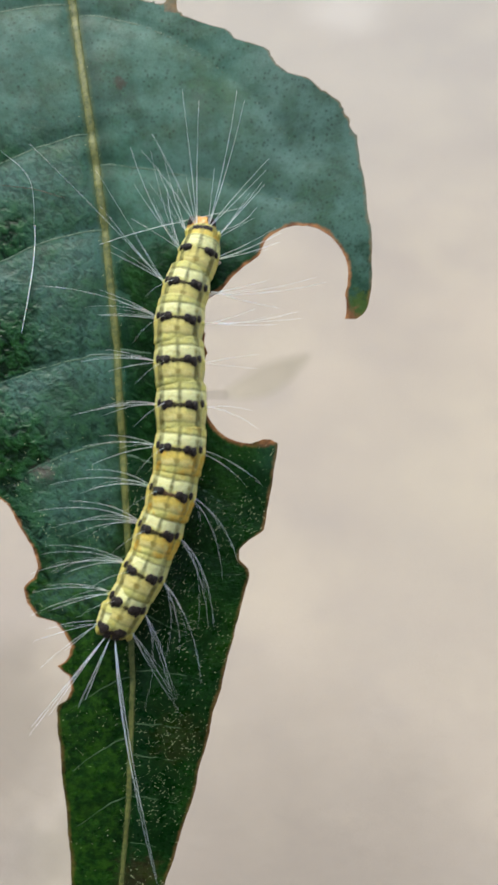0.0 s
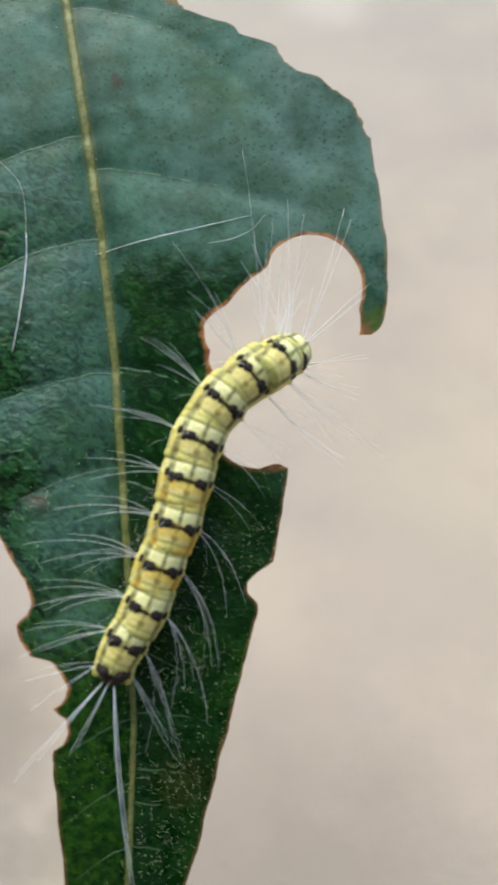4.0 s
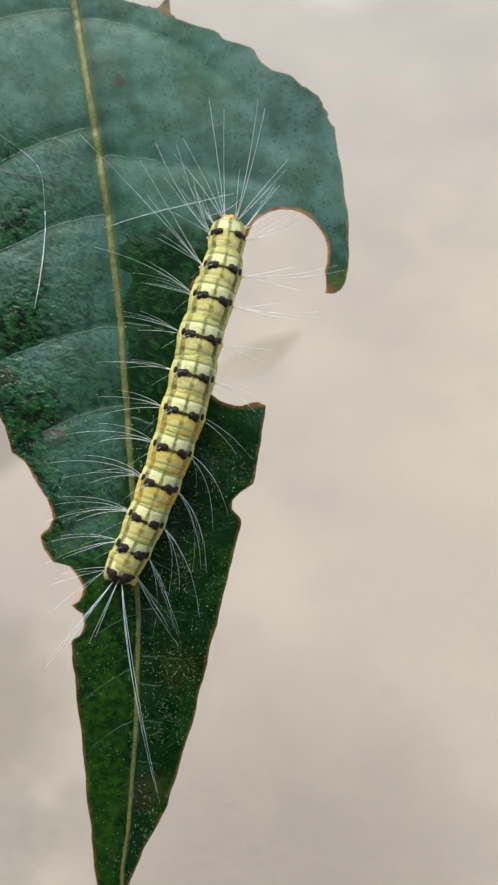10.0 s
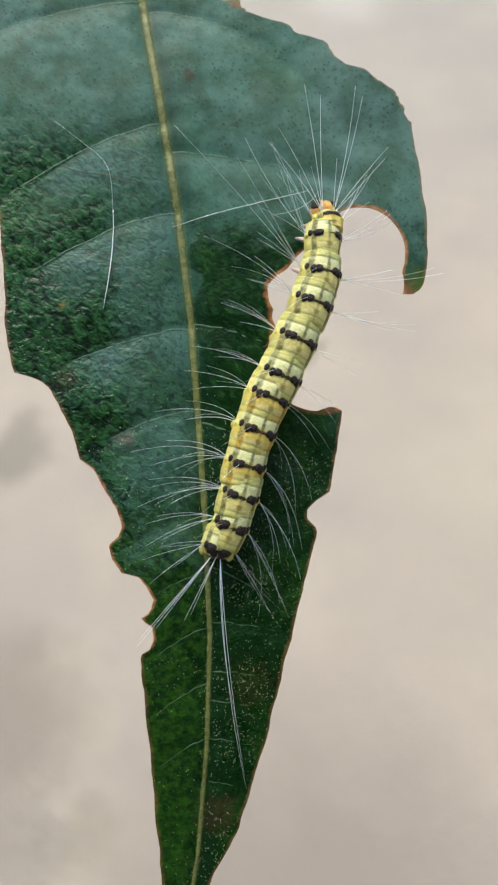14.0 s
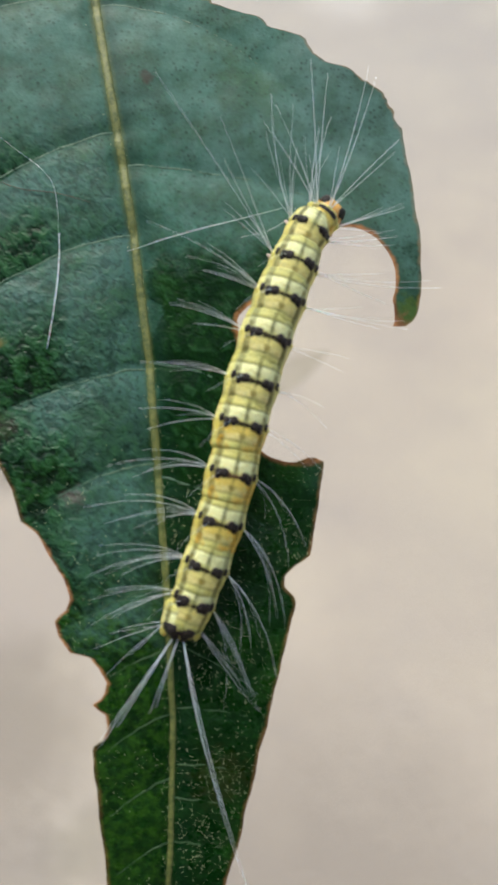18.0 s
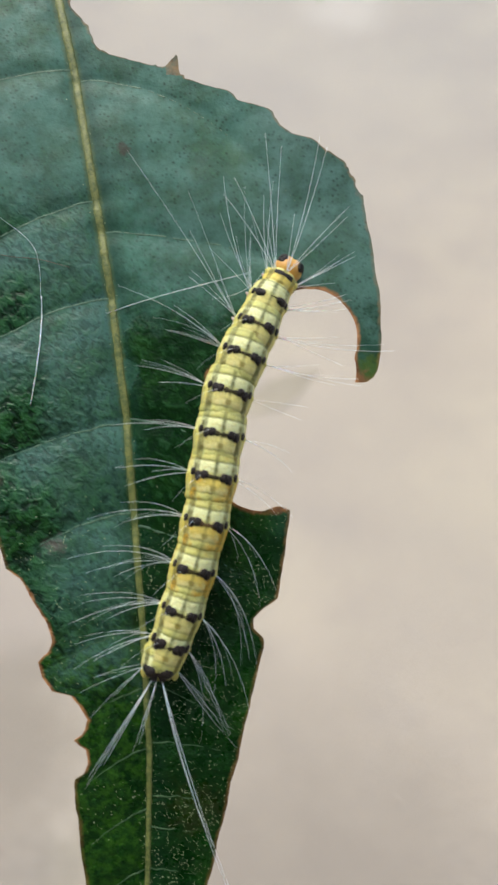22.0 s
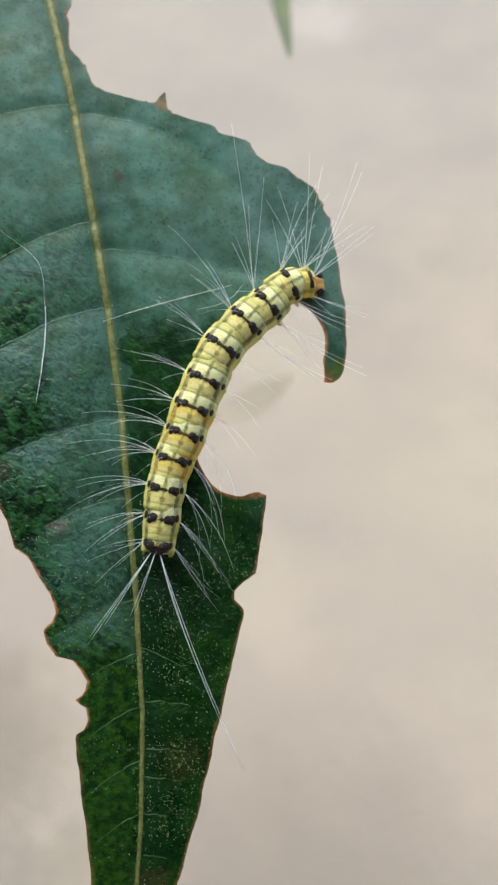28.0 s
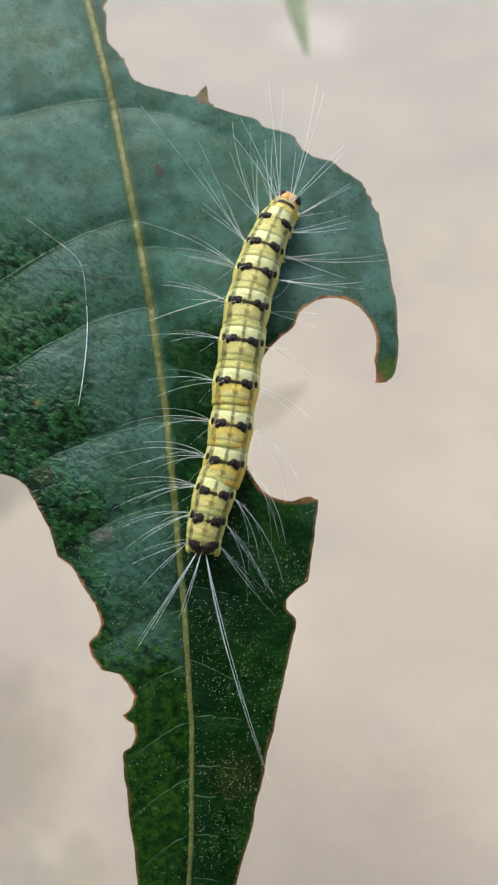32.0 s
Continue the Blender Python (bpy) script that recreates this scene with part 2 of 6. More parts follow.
    zone = s.math("ADD", s.math("MULTIPLY", zone, 0.85), 0.15)
    swell = s.math("MULTIPLY", s.noise(0.00042, 2.5, 0.5, s.moved(scale=(0.8, 1.05, 1.0)), 0.5), zone)
    swell = s.math("MULTIPLY", swell, s.between(s.noise(0.0021, 4, 0.6), 0.40, 0.62, 0.12, 1.0))
    hills = s.bump(swell, 0.00010)
    pores = s.bump(s.noise(0.00026, 2, 0.5), 0.000026, 1.0, hills)
    pores = s.bump(s.math("MULTIPLY", leather, depth), 0.00026, 1.0, pores)
    # fine ripples across the lower blade, in patches
    ripple = s.noise(0.00036, 2, 0.6, s.moved(scale=(0.8, 1.1, 1.0)), 0.6)
    ripple = s.math("MULTIPLY", s.math("MULTIPLY", ripple, low), s.between(s.noise(0.003, 4), 0.36, 0.60, 0.25, 1.0))
    pores = s.bump(ripple, 0.00013, 1.0, pores)
    # glossier over the blisters and the lower blade
    rough = s.math("SUBTRACT", rough, s.math("MULTIPLY", gloss, 0.11))
    s.set(base_color=green, roughness=rough, specular=s.math("ADD", s.math("MULTIPLY", gloss, 0.22), s.math("ADD", s.math("MULTIPLY", sky_sheen, 0.07), 0.09)), normal=pores)
    return s.mat


def vein_skin(name, colour, shade):
    s = Shader(name)
    tone = s.ramp(s.noise(0.00055, 5, 0.75), (0.36, shade), (0.58, colour))
    s.set(base_color=tone, roughness=0.5, specular=0.4, normal=s.bump(s.noise(0.0003, 3), 0.00006))
    return s.mat


def larva_skin(name, yellow, flush):
    s = Shader(name)
    x, y, z = s.xyz()
    jit = s.math("MULTIPLY", s.math("SUBTRACT", s.noise(0.0006, 4, 0.7), 0.5), 0.0010)
    span = s.between(s.math("ADD", y, jit), -0.0021, 0.0021)
    span.node.interpolation_type = "LINEAR"
    cream, green = (0.74, 0.765, 0.37), (0.52, 0.56, 0.16)
    dull = (0.60, 0.585, 0.17)
    col = s.ramp(span, (0.00, green), (0.18, dull), (0.27, (0.65, 0.59, 0.22)), (0.35, yellow), (0.47, yellow), (0.53, dull), (0.59, cream), (0.74, cream),
                 (0.79, dull), (0.92, dull), (1.0, green))
    wob = s.math("MULTIPLY", s.math("SUBTRACT", s.noise(0.0008, 4), 0.5), 0.0005)
    mask = s.between(s.noise(0.0007, 4, 0.7), 0.32, 0.60, 0.55, 1.0)
    side = s.math("ADD", s.math("ABSOLUTE", x), wob)
    # yellowish-green flanks below a dark olive lane on each side
    turn = s.math("ADD", s.math("ARCTAN2", s.math("ABSOLUTE", x), z), s.math("MULTIPLY", wob, 500.0))
    flank = s.between(turn, 1.05, 1.25)
    col = s.mix(s.math("MULTIPLY", flank, 0.5), col, (0.60, 0.54, 0.11))
    lane = s.math("MULTIPLY", s.between(turn, 0.64, 0.82), s.between(turn, 1.00, 1.18, 1, 0))
    lane = s.math("MULTIPLY", lane, s.math("MULTIPLY", s.between(s.noise(0.0007, 4, 0.7), 0.34, 0.62, 0.42, 1.0), 0.92))
    col = s.mix(lane, col, (0.085, 0.088, 0.018))
    # a dark line down the middle of the back, widest on the pale blocks
    thin = s.between(s.math("ABSOLUTE", s.math("SUBTRACT", y, 0.0006)), 0.0003, 0.0012, 1.0, 0.45)
    mid = s.math("MULTIPLY", s.between(side, 0.00000, 0.00022, 1, 0), thin)
    col = s.mix(s.math("MULTIPLY", mid, mask), col, (0.05, 0.065, 0.018))
    # an olive smudge in the yellow zone
    spot = s.math("MULTIPLY", s.between(s.math("ABSOLUTE", s.math("ADD", y, 0.00085)), 0.00010, 0.00026, 1, 0), s.between(side, 0.0001, 0.00036, 1, 0))
    col = s.mix(s.math("MULTIPLY", spot, 0.75), col, (0.22, 0.18, 0.03))
    col = s.mix(s.between(s.noise(0.00035, 4, 0.75), 0.52, 0.72, 0, 0.35), col, (0.56, 0.40, 0.03))
    col = s.mix(s.between(s.noise(0.00045, 3), 0.60, 0.75, 0, 0.4), col, (0.76, 0.75, 0.44))
    warm = s.math("MULTIPLY", s.between(s.noise(0.0013, 3, 0.6), 0.46, 0.66), s.between(y, 0.0009, 0.0002, 0.3, 1.0))
    col = s.mix(s.math("MULTIPLY", warm, flush), col, (0.74, 0.42, 0.03))
    cool = s.between(s.noise(0.0011, 3, 0.6, s.moved(location=(0.01, 0.02, 0))), 0.48, 0.66)
    col = s.mix(s.math("MULTIPLY", cool, 0.38 - 0.38 * flush), col, (0.42, 0.47, 0.20))
    # dark lines put into the colour along the folds, one sharp, the others fainter
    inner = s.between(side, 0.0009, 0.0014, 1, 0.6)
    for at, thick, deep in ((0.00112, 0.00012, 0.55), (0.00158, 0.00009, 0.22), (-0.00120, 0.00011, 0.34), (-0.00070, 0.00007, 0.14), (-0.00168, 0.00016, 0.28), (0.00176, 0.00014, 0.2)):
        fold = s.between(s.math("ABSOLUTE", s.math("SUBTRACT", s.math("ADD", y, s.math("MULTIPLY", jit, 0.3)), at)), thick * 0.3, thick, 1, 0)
        col = s.mix(s.math("MULTIPLY", s.math("MULTIPLY", s.math("MULTIPLY", fold, mask), inner), deep), col, (0.05, 0.055, 0.012))
    s.set(base_color=col, roughness=0.5, specular=0.3, subsurface=0.08, subsurface_scale=0.0004,
          normal=s.bump(s.noise(0.00028, 4), 0.00009))
    s.bsdf.inputs["Subsurface Radius"].default_value = (1.0, 0.7, 0.2)
    return s.mat


def plain(name, dark, bright, size, rough, depth, specular=0.5):
    s = Shader(name)
    s.set(base_color=s.ramp(s.noise(size, 5, 0.65), (0.32, dark), (0.68, bright)), roughness=rough, specular=specular,
          normal=s.bump(s.noise(size * 0.4, 4), depth))
    return s.mat


def hair_skin():
    s = Shader("hair_skin")
    s.set(base_color=(0.96, 1.0, 0.99), roughness=0.35, specular=0.8, ior=1.5, subsurface=0.3, subsurface_scale=0.0003)
    s.bsdf.inputs["Alpha"].default_value = 0.9
    return s.mat


def ground_skin():
    s = Shader("ground_skin")
    px, py, _ = s.xyz()
    big = s.noise(0.22, 2, 0.45)
    col = s.ramp(big, (0.36, (0.330, 0.293, 0.240)), (0.50, (0.360, 0.320, 0.254)), (0.64, (0.389, 0.344, 0.270)))
    col = s.mix(s.between(s.noise(0.075, 3), 0.48, 0.70, 0, 0.32), col, (0.286, 0.263, 0.230))
    col = s.mix(s.between(s.noise(0.10, 3, 0.5, s.moved(location=(0.7, 0.3, 0))), 0.50, 0.70, 0, 0.45), col, (0.408, 0.364, 0.274))
    col = s.mix(s.between(s.noise(0.004, 4), 0.5, 0.75, 0, 0.4), col, (0.256, 0.226, 0.195))
    # soft patches of darker, olive and paler tone, the strongest below the leaf
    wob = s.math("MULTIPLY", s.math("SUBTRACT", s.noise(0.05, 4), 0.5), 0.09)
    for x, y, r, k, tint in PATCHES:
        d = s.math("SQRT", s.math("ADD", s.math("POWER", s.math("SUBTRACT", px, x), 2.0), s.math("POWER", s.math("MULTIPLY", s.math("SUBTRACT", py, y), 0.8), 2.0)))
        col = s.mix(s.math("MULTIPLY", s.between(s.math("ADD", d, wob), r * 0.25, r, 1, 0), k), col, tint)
    s.set(base_color=col, roughness=0.9, specular=0.2, normal=s.bump(s.noise(0.006, 5), 0.002))
    return s.mat


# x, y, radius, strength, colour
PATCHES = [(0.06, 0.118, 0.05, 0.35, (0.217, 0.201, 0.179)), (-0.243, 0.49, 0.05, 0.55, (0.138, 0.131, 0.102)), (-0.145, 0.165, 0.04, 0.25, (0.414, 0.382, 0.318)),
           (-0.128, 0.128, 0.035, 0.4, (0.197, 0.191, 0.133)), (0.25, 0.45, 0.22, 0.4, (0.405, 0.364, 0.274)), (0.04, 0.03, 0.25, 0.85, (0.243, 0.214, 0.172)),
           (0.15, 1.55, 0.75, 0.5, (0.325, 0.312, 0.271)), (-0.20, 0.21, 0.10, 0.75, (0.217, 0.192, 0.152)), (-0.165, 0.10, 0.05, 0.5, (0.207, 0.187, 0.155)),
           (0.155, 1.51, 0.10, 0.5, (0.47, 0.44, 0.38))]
LEAF = leaf_skin()
RIB = vein_skin("midrib_skin", (0.185, 0.205, 0.055), (0.070, 0.105, 0.028))
VEIN = vein_skin("vein_skin", (0.088, 0.165, 0.098), (0.030, 0.090, 0.048))
FINE_VEIN = vein_skin("fine_vein_skin", (0.070, 0.135, 0.055), (0.016, 0.06, 0.018))
SKIN = larva_skin("larva_skin", (0.70, 0.64, 0.20), 0.05)
GOLD_SKIN = larva_skin("golden_larva_skin", (0.72, 0.58, 0.12), 0.75)
BLACK = plain("wart_skin", (0.003, 0.002, 0.0014), (0.020, 0.012, 0.007), 0.00025, 0.36, 0.00009, 0.3)
BROWN_BAND = plain("brown_band_skin", (0.04, 0.020, 0.005), (0.17, 0.09, 0.02), 0.0004, 0.45, 0.00005)
DARK_BAND = plain("dark_band_skin", (0.010, 0.009, 0.004), (0.085, 0.072, 0.022), 0.00035, 0.5, 0.00006, 0.2)
HEAD = plain("head_skin", (0.56, 0.26, 0.04), (0.70, 0.42, 0.10), 0.0005, 0.3, 0.00003)
LEG = plain("leg_skin", (0.42, 0.31, 0.25), (0.62, 0.50, 0.42), 0.0004, 0.4, 0.00003)
HAIR = hair_skin()
BARK = plain("bark_skin", (0.06, 0.045, 0.03), (0.17, 0.13, 0.09), 0.003, 0.8, 0.0006)
FAR_LEAF = plain("far_leaf_skin", (0.22, 0.28, 0.14), (0.32, 0.37, 0.20), 0.006, 0.45, 0.0002)
DRY_LEAF = plain("dry_leaf_skin", (0.350, 0.316, 0.240), (0.380, 0.342, 0.260), 0.006, 0.8, 0.0002, 0.2)
GROUND = ground_skin()
SKY_BLOCK = plain("sky_block_skin", (0.045, 0.04, 0.03), (0.09, 0.075, 0.055), 0.2, 0.9, 0.002)


# ---- helpers ----
def part(name, data, material, parent, label=""):
    """Links a bmesh or a mesh as one object under a thing or a part."""
    if isinstance(data, bmesh.types.BMesh):
        mesh = bpy.data.meshes.new(name)
        data.to_mesh(mesh)
        data.free()
    else:
        mesh = data
    for p in mesh.polygons:
        p.use_smooth = True
    mesh.materials.append(material)
    ob = new(name, mesh)
    ob.parent = parent
    return tagged(ob, label)


def bend(x, y):
    """Height of the arched leaf blade at (x, y)."""
    u, v = x / 20, y / 30
    return 0.457 + (-1.064) * u + (-2.491) * v + 0.673 * u * v + (-1.789) * v * v + 0.275 * u * u


def steps(points, x):
    """A soft curve through (position, value) pairs."""
    xs, ys = zip(*points)
    return float(np.interp(x, xs, ys))


def along(points, n):
    """n points on a smooth line through a few given ones (Catmull-Rom)."""
    p = [Vector(q) for q in points]
    p = [2 * p[0] - p[1], *p, 2 * p[-1] - p[-2]]
    out = []
    for k in range(n):
        s = k / (n - 1) * (len(p) - 3)
        i = min(int(s), len(p) - 4)
        t = s - i
        a, b, c, d = p[i:i + 4]
        out.append(0.5 * (2 * b + (c - a) * t + (2 * a - 5 * b + 4 * c - d) * t * t + (3 * b - a - 3 * c + d) * t ** 3))
    return out


def tube(bm, points, radius, sides=6, flat=1.0):
    """Adds a closed tube along points; radius(k) with k from 0 to 1."""
    rings, last = [], len(points) - 1
    for i, p in enumerate(points):
        d = (points[min(i + 1, last)] - points[max(i - 1, 0)]).normalized()
        a = d.cross(Vector((0, 0, 1)) if abs(d.z) < 0.9 else Vector((1, 0, 0))).normalized()
        b = d.cross(a)
        r = radius(i / last)
        rings.append([bm.verts.new(p + r * (math.cos(w) * a + flat * math.sin(w) * b)) for w in np.linspace(0, 2 * math.pi, sides, endpoint=False)])
    for r, s in zip(rings, rings[1:]):
        for j in range(sides):
            bm.faces.new((r[j], r[(j + 1) % sides], s[(j + 1) % sides], s[j]))
    bm.faces.new(rings[0][::-1]), bm.faces.new(rings[-1])
    return bm


# ---- the ground ----
bm = bmesh.new()
edges = [-300, -40, -8, *np.linspace(-2, 2, 41), 8, 40, 300]
grid = [[bm.verts.new((x, y, 0.004 * noise.noise(Vector((x * 3, y * 3, 0))) if abs(x) < 3 and abs(y) < 3 else 0)) for x in edges] for y in edges]
for r, s in zip(grid, grid[1:]):
    for j in range(len(edges) - 1):
        bm.faces.new((r[j], r[j + 1], s[j + 1], s[j]))
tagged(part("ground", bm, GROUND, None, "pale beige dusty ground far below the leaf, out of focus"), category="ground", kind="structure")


# ---- an unseen wall added behind the camera to darken the leaf's sky reflections ----
bm = bmesh.new()
bmesh.ops.create_cube(bm, size=1, matrix=Matrix.Translation((0, -2.1, 2.4)) @ Matrix.Diagonal((9, 0.2, 4.8, 1)))
bmesh.ops.bevel(bm, geom=bm.edges[:], offset=0.01, segments=2, affect="EDGES")
tagged(part("sky_block_wall", bm, SKY_BLOCK, None, "unseen dark wall added to keep sky reflections off the leaf"), category="wall", kind="structure")


# ---- the leaf ----
MIDRIB = [(-68, -7.6), (-47.4, -6.7), (-44, -6.2), (-35, -5.5), (-26, -5.3), (-17.3, -5.7), (-10.8, -6.2), (-1, -7.0), (8.8, -8.3), (18, -9.9),
          (27.8, -11.8), (39.5, -14.6), (55, -18.6), (72, -23.0)]
LEFT = [(-52, -8.2), (-47, -9.0), (-41.5, -9.4), (-35.3, -10.0), (-29.5, -10.6), (-27.5, -10.8), (-27.2, -10.1), (-26.3, -9.7), (-25.3, -9.8), (-24.6, -10.8),
        (-24.1, -10.0), (-23.1, -9.8), (-22.0, -10.3), (-21.2, -10.9), (-21.0, -12.2), (-19.9, -13.0), (-18.7, -13.3), (-18.1, -12.5), (-17.3, -12.2), (-15.9, -12.7),
        (-14.2, -13.8), (-12.8, -14.5), (-12.0, -15.7), (-9.7, -16.2), (-7.7, -17.3), (-6.4, -18.1), (-5.6, -19.0), (-5.2, -20.9), (-2.9, -21.5), (1.3, -21.9), (6, -22.3),
        (11.6, -23.3), (15.7, -24.2), (27, -27.5), (40, -31), (52, -31), (64, -27), (72, -23.4)]
RIGHT = [(-52, -7.4), (-47.5, -5.6), (-45.6, -4.8), (-41.9, -2.9), (-38.3, -1.8), (-33.8, -0.5), (-28.8, 0.6), (-24.3, 1.7), (-20.2, 2.7), (-17.5, 3.3), (-16.7, 2.5), (-15.9, 2.5),
         (-15.3, 3.1), (-14.6, 4.2), (-13.4, 4.5), (-10.3, 5.0), (-7.75, 5.35), (-7.6, 2.0), (1.4, 3.0), (1.6, 10.9), (1.9, 11.6), (2.6, 12.0), (4.0, 12.3), (6.9, 12.3), (10.7, 12.0),
         (14.7, 11.5), (17.7, 10.7), (18.9, 10.1), (19.9, 8.8), (21.1, 7.4), (21.5, 5.7), (22.0, 5.1), (23.7, 4.0), (24.4, 1.4), (25.3, 0.6), (25.6, -1.2), (26.3, -2.9),
         (27.4, -5.4), (28.0, -7.7), (28.4, -9.1), (29.4, -10.1), (30.9, -10.5), (31.4, -11.2), (32.7, -12.1), (35.8, -12.3), (42, -12.4), (50, -13.5), (60, -17.0), (72, -22.6)]
# eaten hollows: centre, half-axes, turn in degrees
BITES = [(6.9, 5.2, 3.6, 3.8, 0), (4.0, 2.85, 5.6, 3.12, 48), (3.25, 1.5, 4.0, 2.8, 0), (9.1, 2.5, 1.4, 1.8, 0), (3.4, -3.6, 4.1, 4.4, 0)]
# dry shreds that still stick out of the margin: foot, half-width, height
SHREDS = [(-4.0, 26.6, 0.85, 1.8), (4.1, -7.9, 0.7, 0.46)]


def rib_x(y):
    return steps(MIDRIB, y)


def inside(x, y):
    """Roughly the distance to the leaf's margin, positive inside, and how far that margin is an eaten one."""
    j = 0.55 * noise.noise(Vector((x * 0.45, y * 0.45, 3))) + 0.22 * noise.noise(Vector((x * 1.5, y * 1.5, 7)))
    m = min(x - steps(LEFT, y), steps(RIGHT, y) - x) + 0.30 * j
    if y > 16 and x > -14:
        m += 0.30 * noise.noise(Vector((x * 0.9, y * 0.9, 17))) + 0.16 * noise.noise(Vector((x * 2.1, y * 2.1, 19)))
    eaten = 1.0 if y < -12 and x < -9.5 and y > -27 else 0.35 if y > 17 and x > -13 else 0.25
    if y < -10 and x > -2:
        eaten = 0.3
    for cx, cy, a, b, turn in BITES:
        c, s = math.cos(radians(turn)), math.sin(radians(turn))
        dx, dy = x - cx, y - cy
        if abs(dx) > 9.5 or abs(dy) > 11:
            continue
        u, v = (c * dx + s * dy) / a, (c * dy - s * dx) / b
        d = (math.hypot(u, v) - 1) * min(a, b) + 0.35 * j
        if d < m:
            m, eaten = d, 1.0
    for cx, cy, a, b in SHREDS:
        rise = (y - cy) / b
        if -0.3 < rise < 1:
            flake = a * (1 - rise) * (1 + 0.5 * j) - abs(x - cx - 0.6 * rise)
            if flake > m:
                m, eaten = min(0.16, flake * 0.3), 0.45
    return m, eaten


# side veins: start height on the midrib, side, reach, droop towards the tip, and how late it droops
SIDE_VEINS = [(26.0, 1, 18.5, 11.5, 2.0), (13.4, 1, 15, 2.6), (-1.0, 1, 6, 1.5), (-9.0, 1, 7.5, 3.5), (-20.5, 1, 6.5, 4.0),
              (-14.6, 1, 8.0, 2.6), (-25.0, 1, 6.0, 0.9), (-29.0, 1, 5.2, 0.6), (-31.4, 1, 3.6, 0.5), (-34.5, 1, 3.6, 0.6), (-38.0, 1, 3.0, 0.5),
              (-21.0, -1, 5.0, 2.4), (-25.5, -1, 4.6, 2.4), (-30.0, -1, 4.2, 2.4), (-34.5, -1, 3.8, 2.2), (27.0, -1, 13, 3.5), (15.9, -1, 12.5, 6.5), (8.3, -1, 12, 5.5), (-1.4, -1, 9.5, 2.8), (-8.0, -1, 7, 2.4), (-16.5, -1, 5.5, 2.2)]


def vein_line(y0, side, reach, droop, power=1.35, n=60):
    out = []
    for k in range(n):
        t = k / (n - 1)
        x = rib_x(y0) + side * reach * t
        y = y0 + 0.02 * reach * math.sin(t * 3.0) - droop * t ** power + 0.15 * noise.noise(Vector((t * 6, y0, 0)))
        out.append((x, y))
    return out


VEIN_LINES = [vein_line(*v) for v in SIDE_VEINS]
VEIN_POINTS = np.array([p for line in VEIN_LINES for p in line])


# Steers the sheen that leaf_skin paints below each vein.
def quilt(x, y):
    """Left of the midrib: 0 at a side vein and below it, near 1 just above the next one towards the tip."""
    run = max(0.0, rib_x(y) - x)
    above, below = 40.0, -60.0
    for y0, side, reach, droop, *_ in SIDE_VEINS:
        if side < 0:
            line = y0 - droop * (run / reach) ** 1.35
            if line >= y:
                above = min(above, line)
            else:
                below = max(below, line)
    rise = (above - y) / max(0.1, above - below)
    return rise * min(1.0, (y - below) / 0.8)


def skin_z(x, y):
    """Height of the upper face: arched, sunk along the veins, puffed between them."""
    d = abs(x - rib_x(y))
    z = bend(x, y) - 0.26 * math.exp(-(d / 0.8) ** 2)
    dv = math.sqrt(float(((VEIN_POINTS - (x, y)) ** 2).sum(1).min()))
    z -= (0.28 if y > -10 else max(0.08, 0.28 + 0.022 * (y + 10))) * math.exp(-dv / 2.2) + 0.06 * math.exp(-(dv / 0.5) ** 2)
    z += 0.20 * noise.noise(Vector((x * 0.16, y * 0.16, 1))) + 0.06 * noise.noise(Vector((x * 0.7, y * 0.7, 5)))
    return z


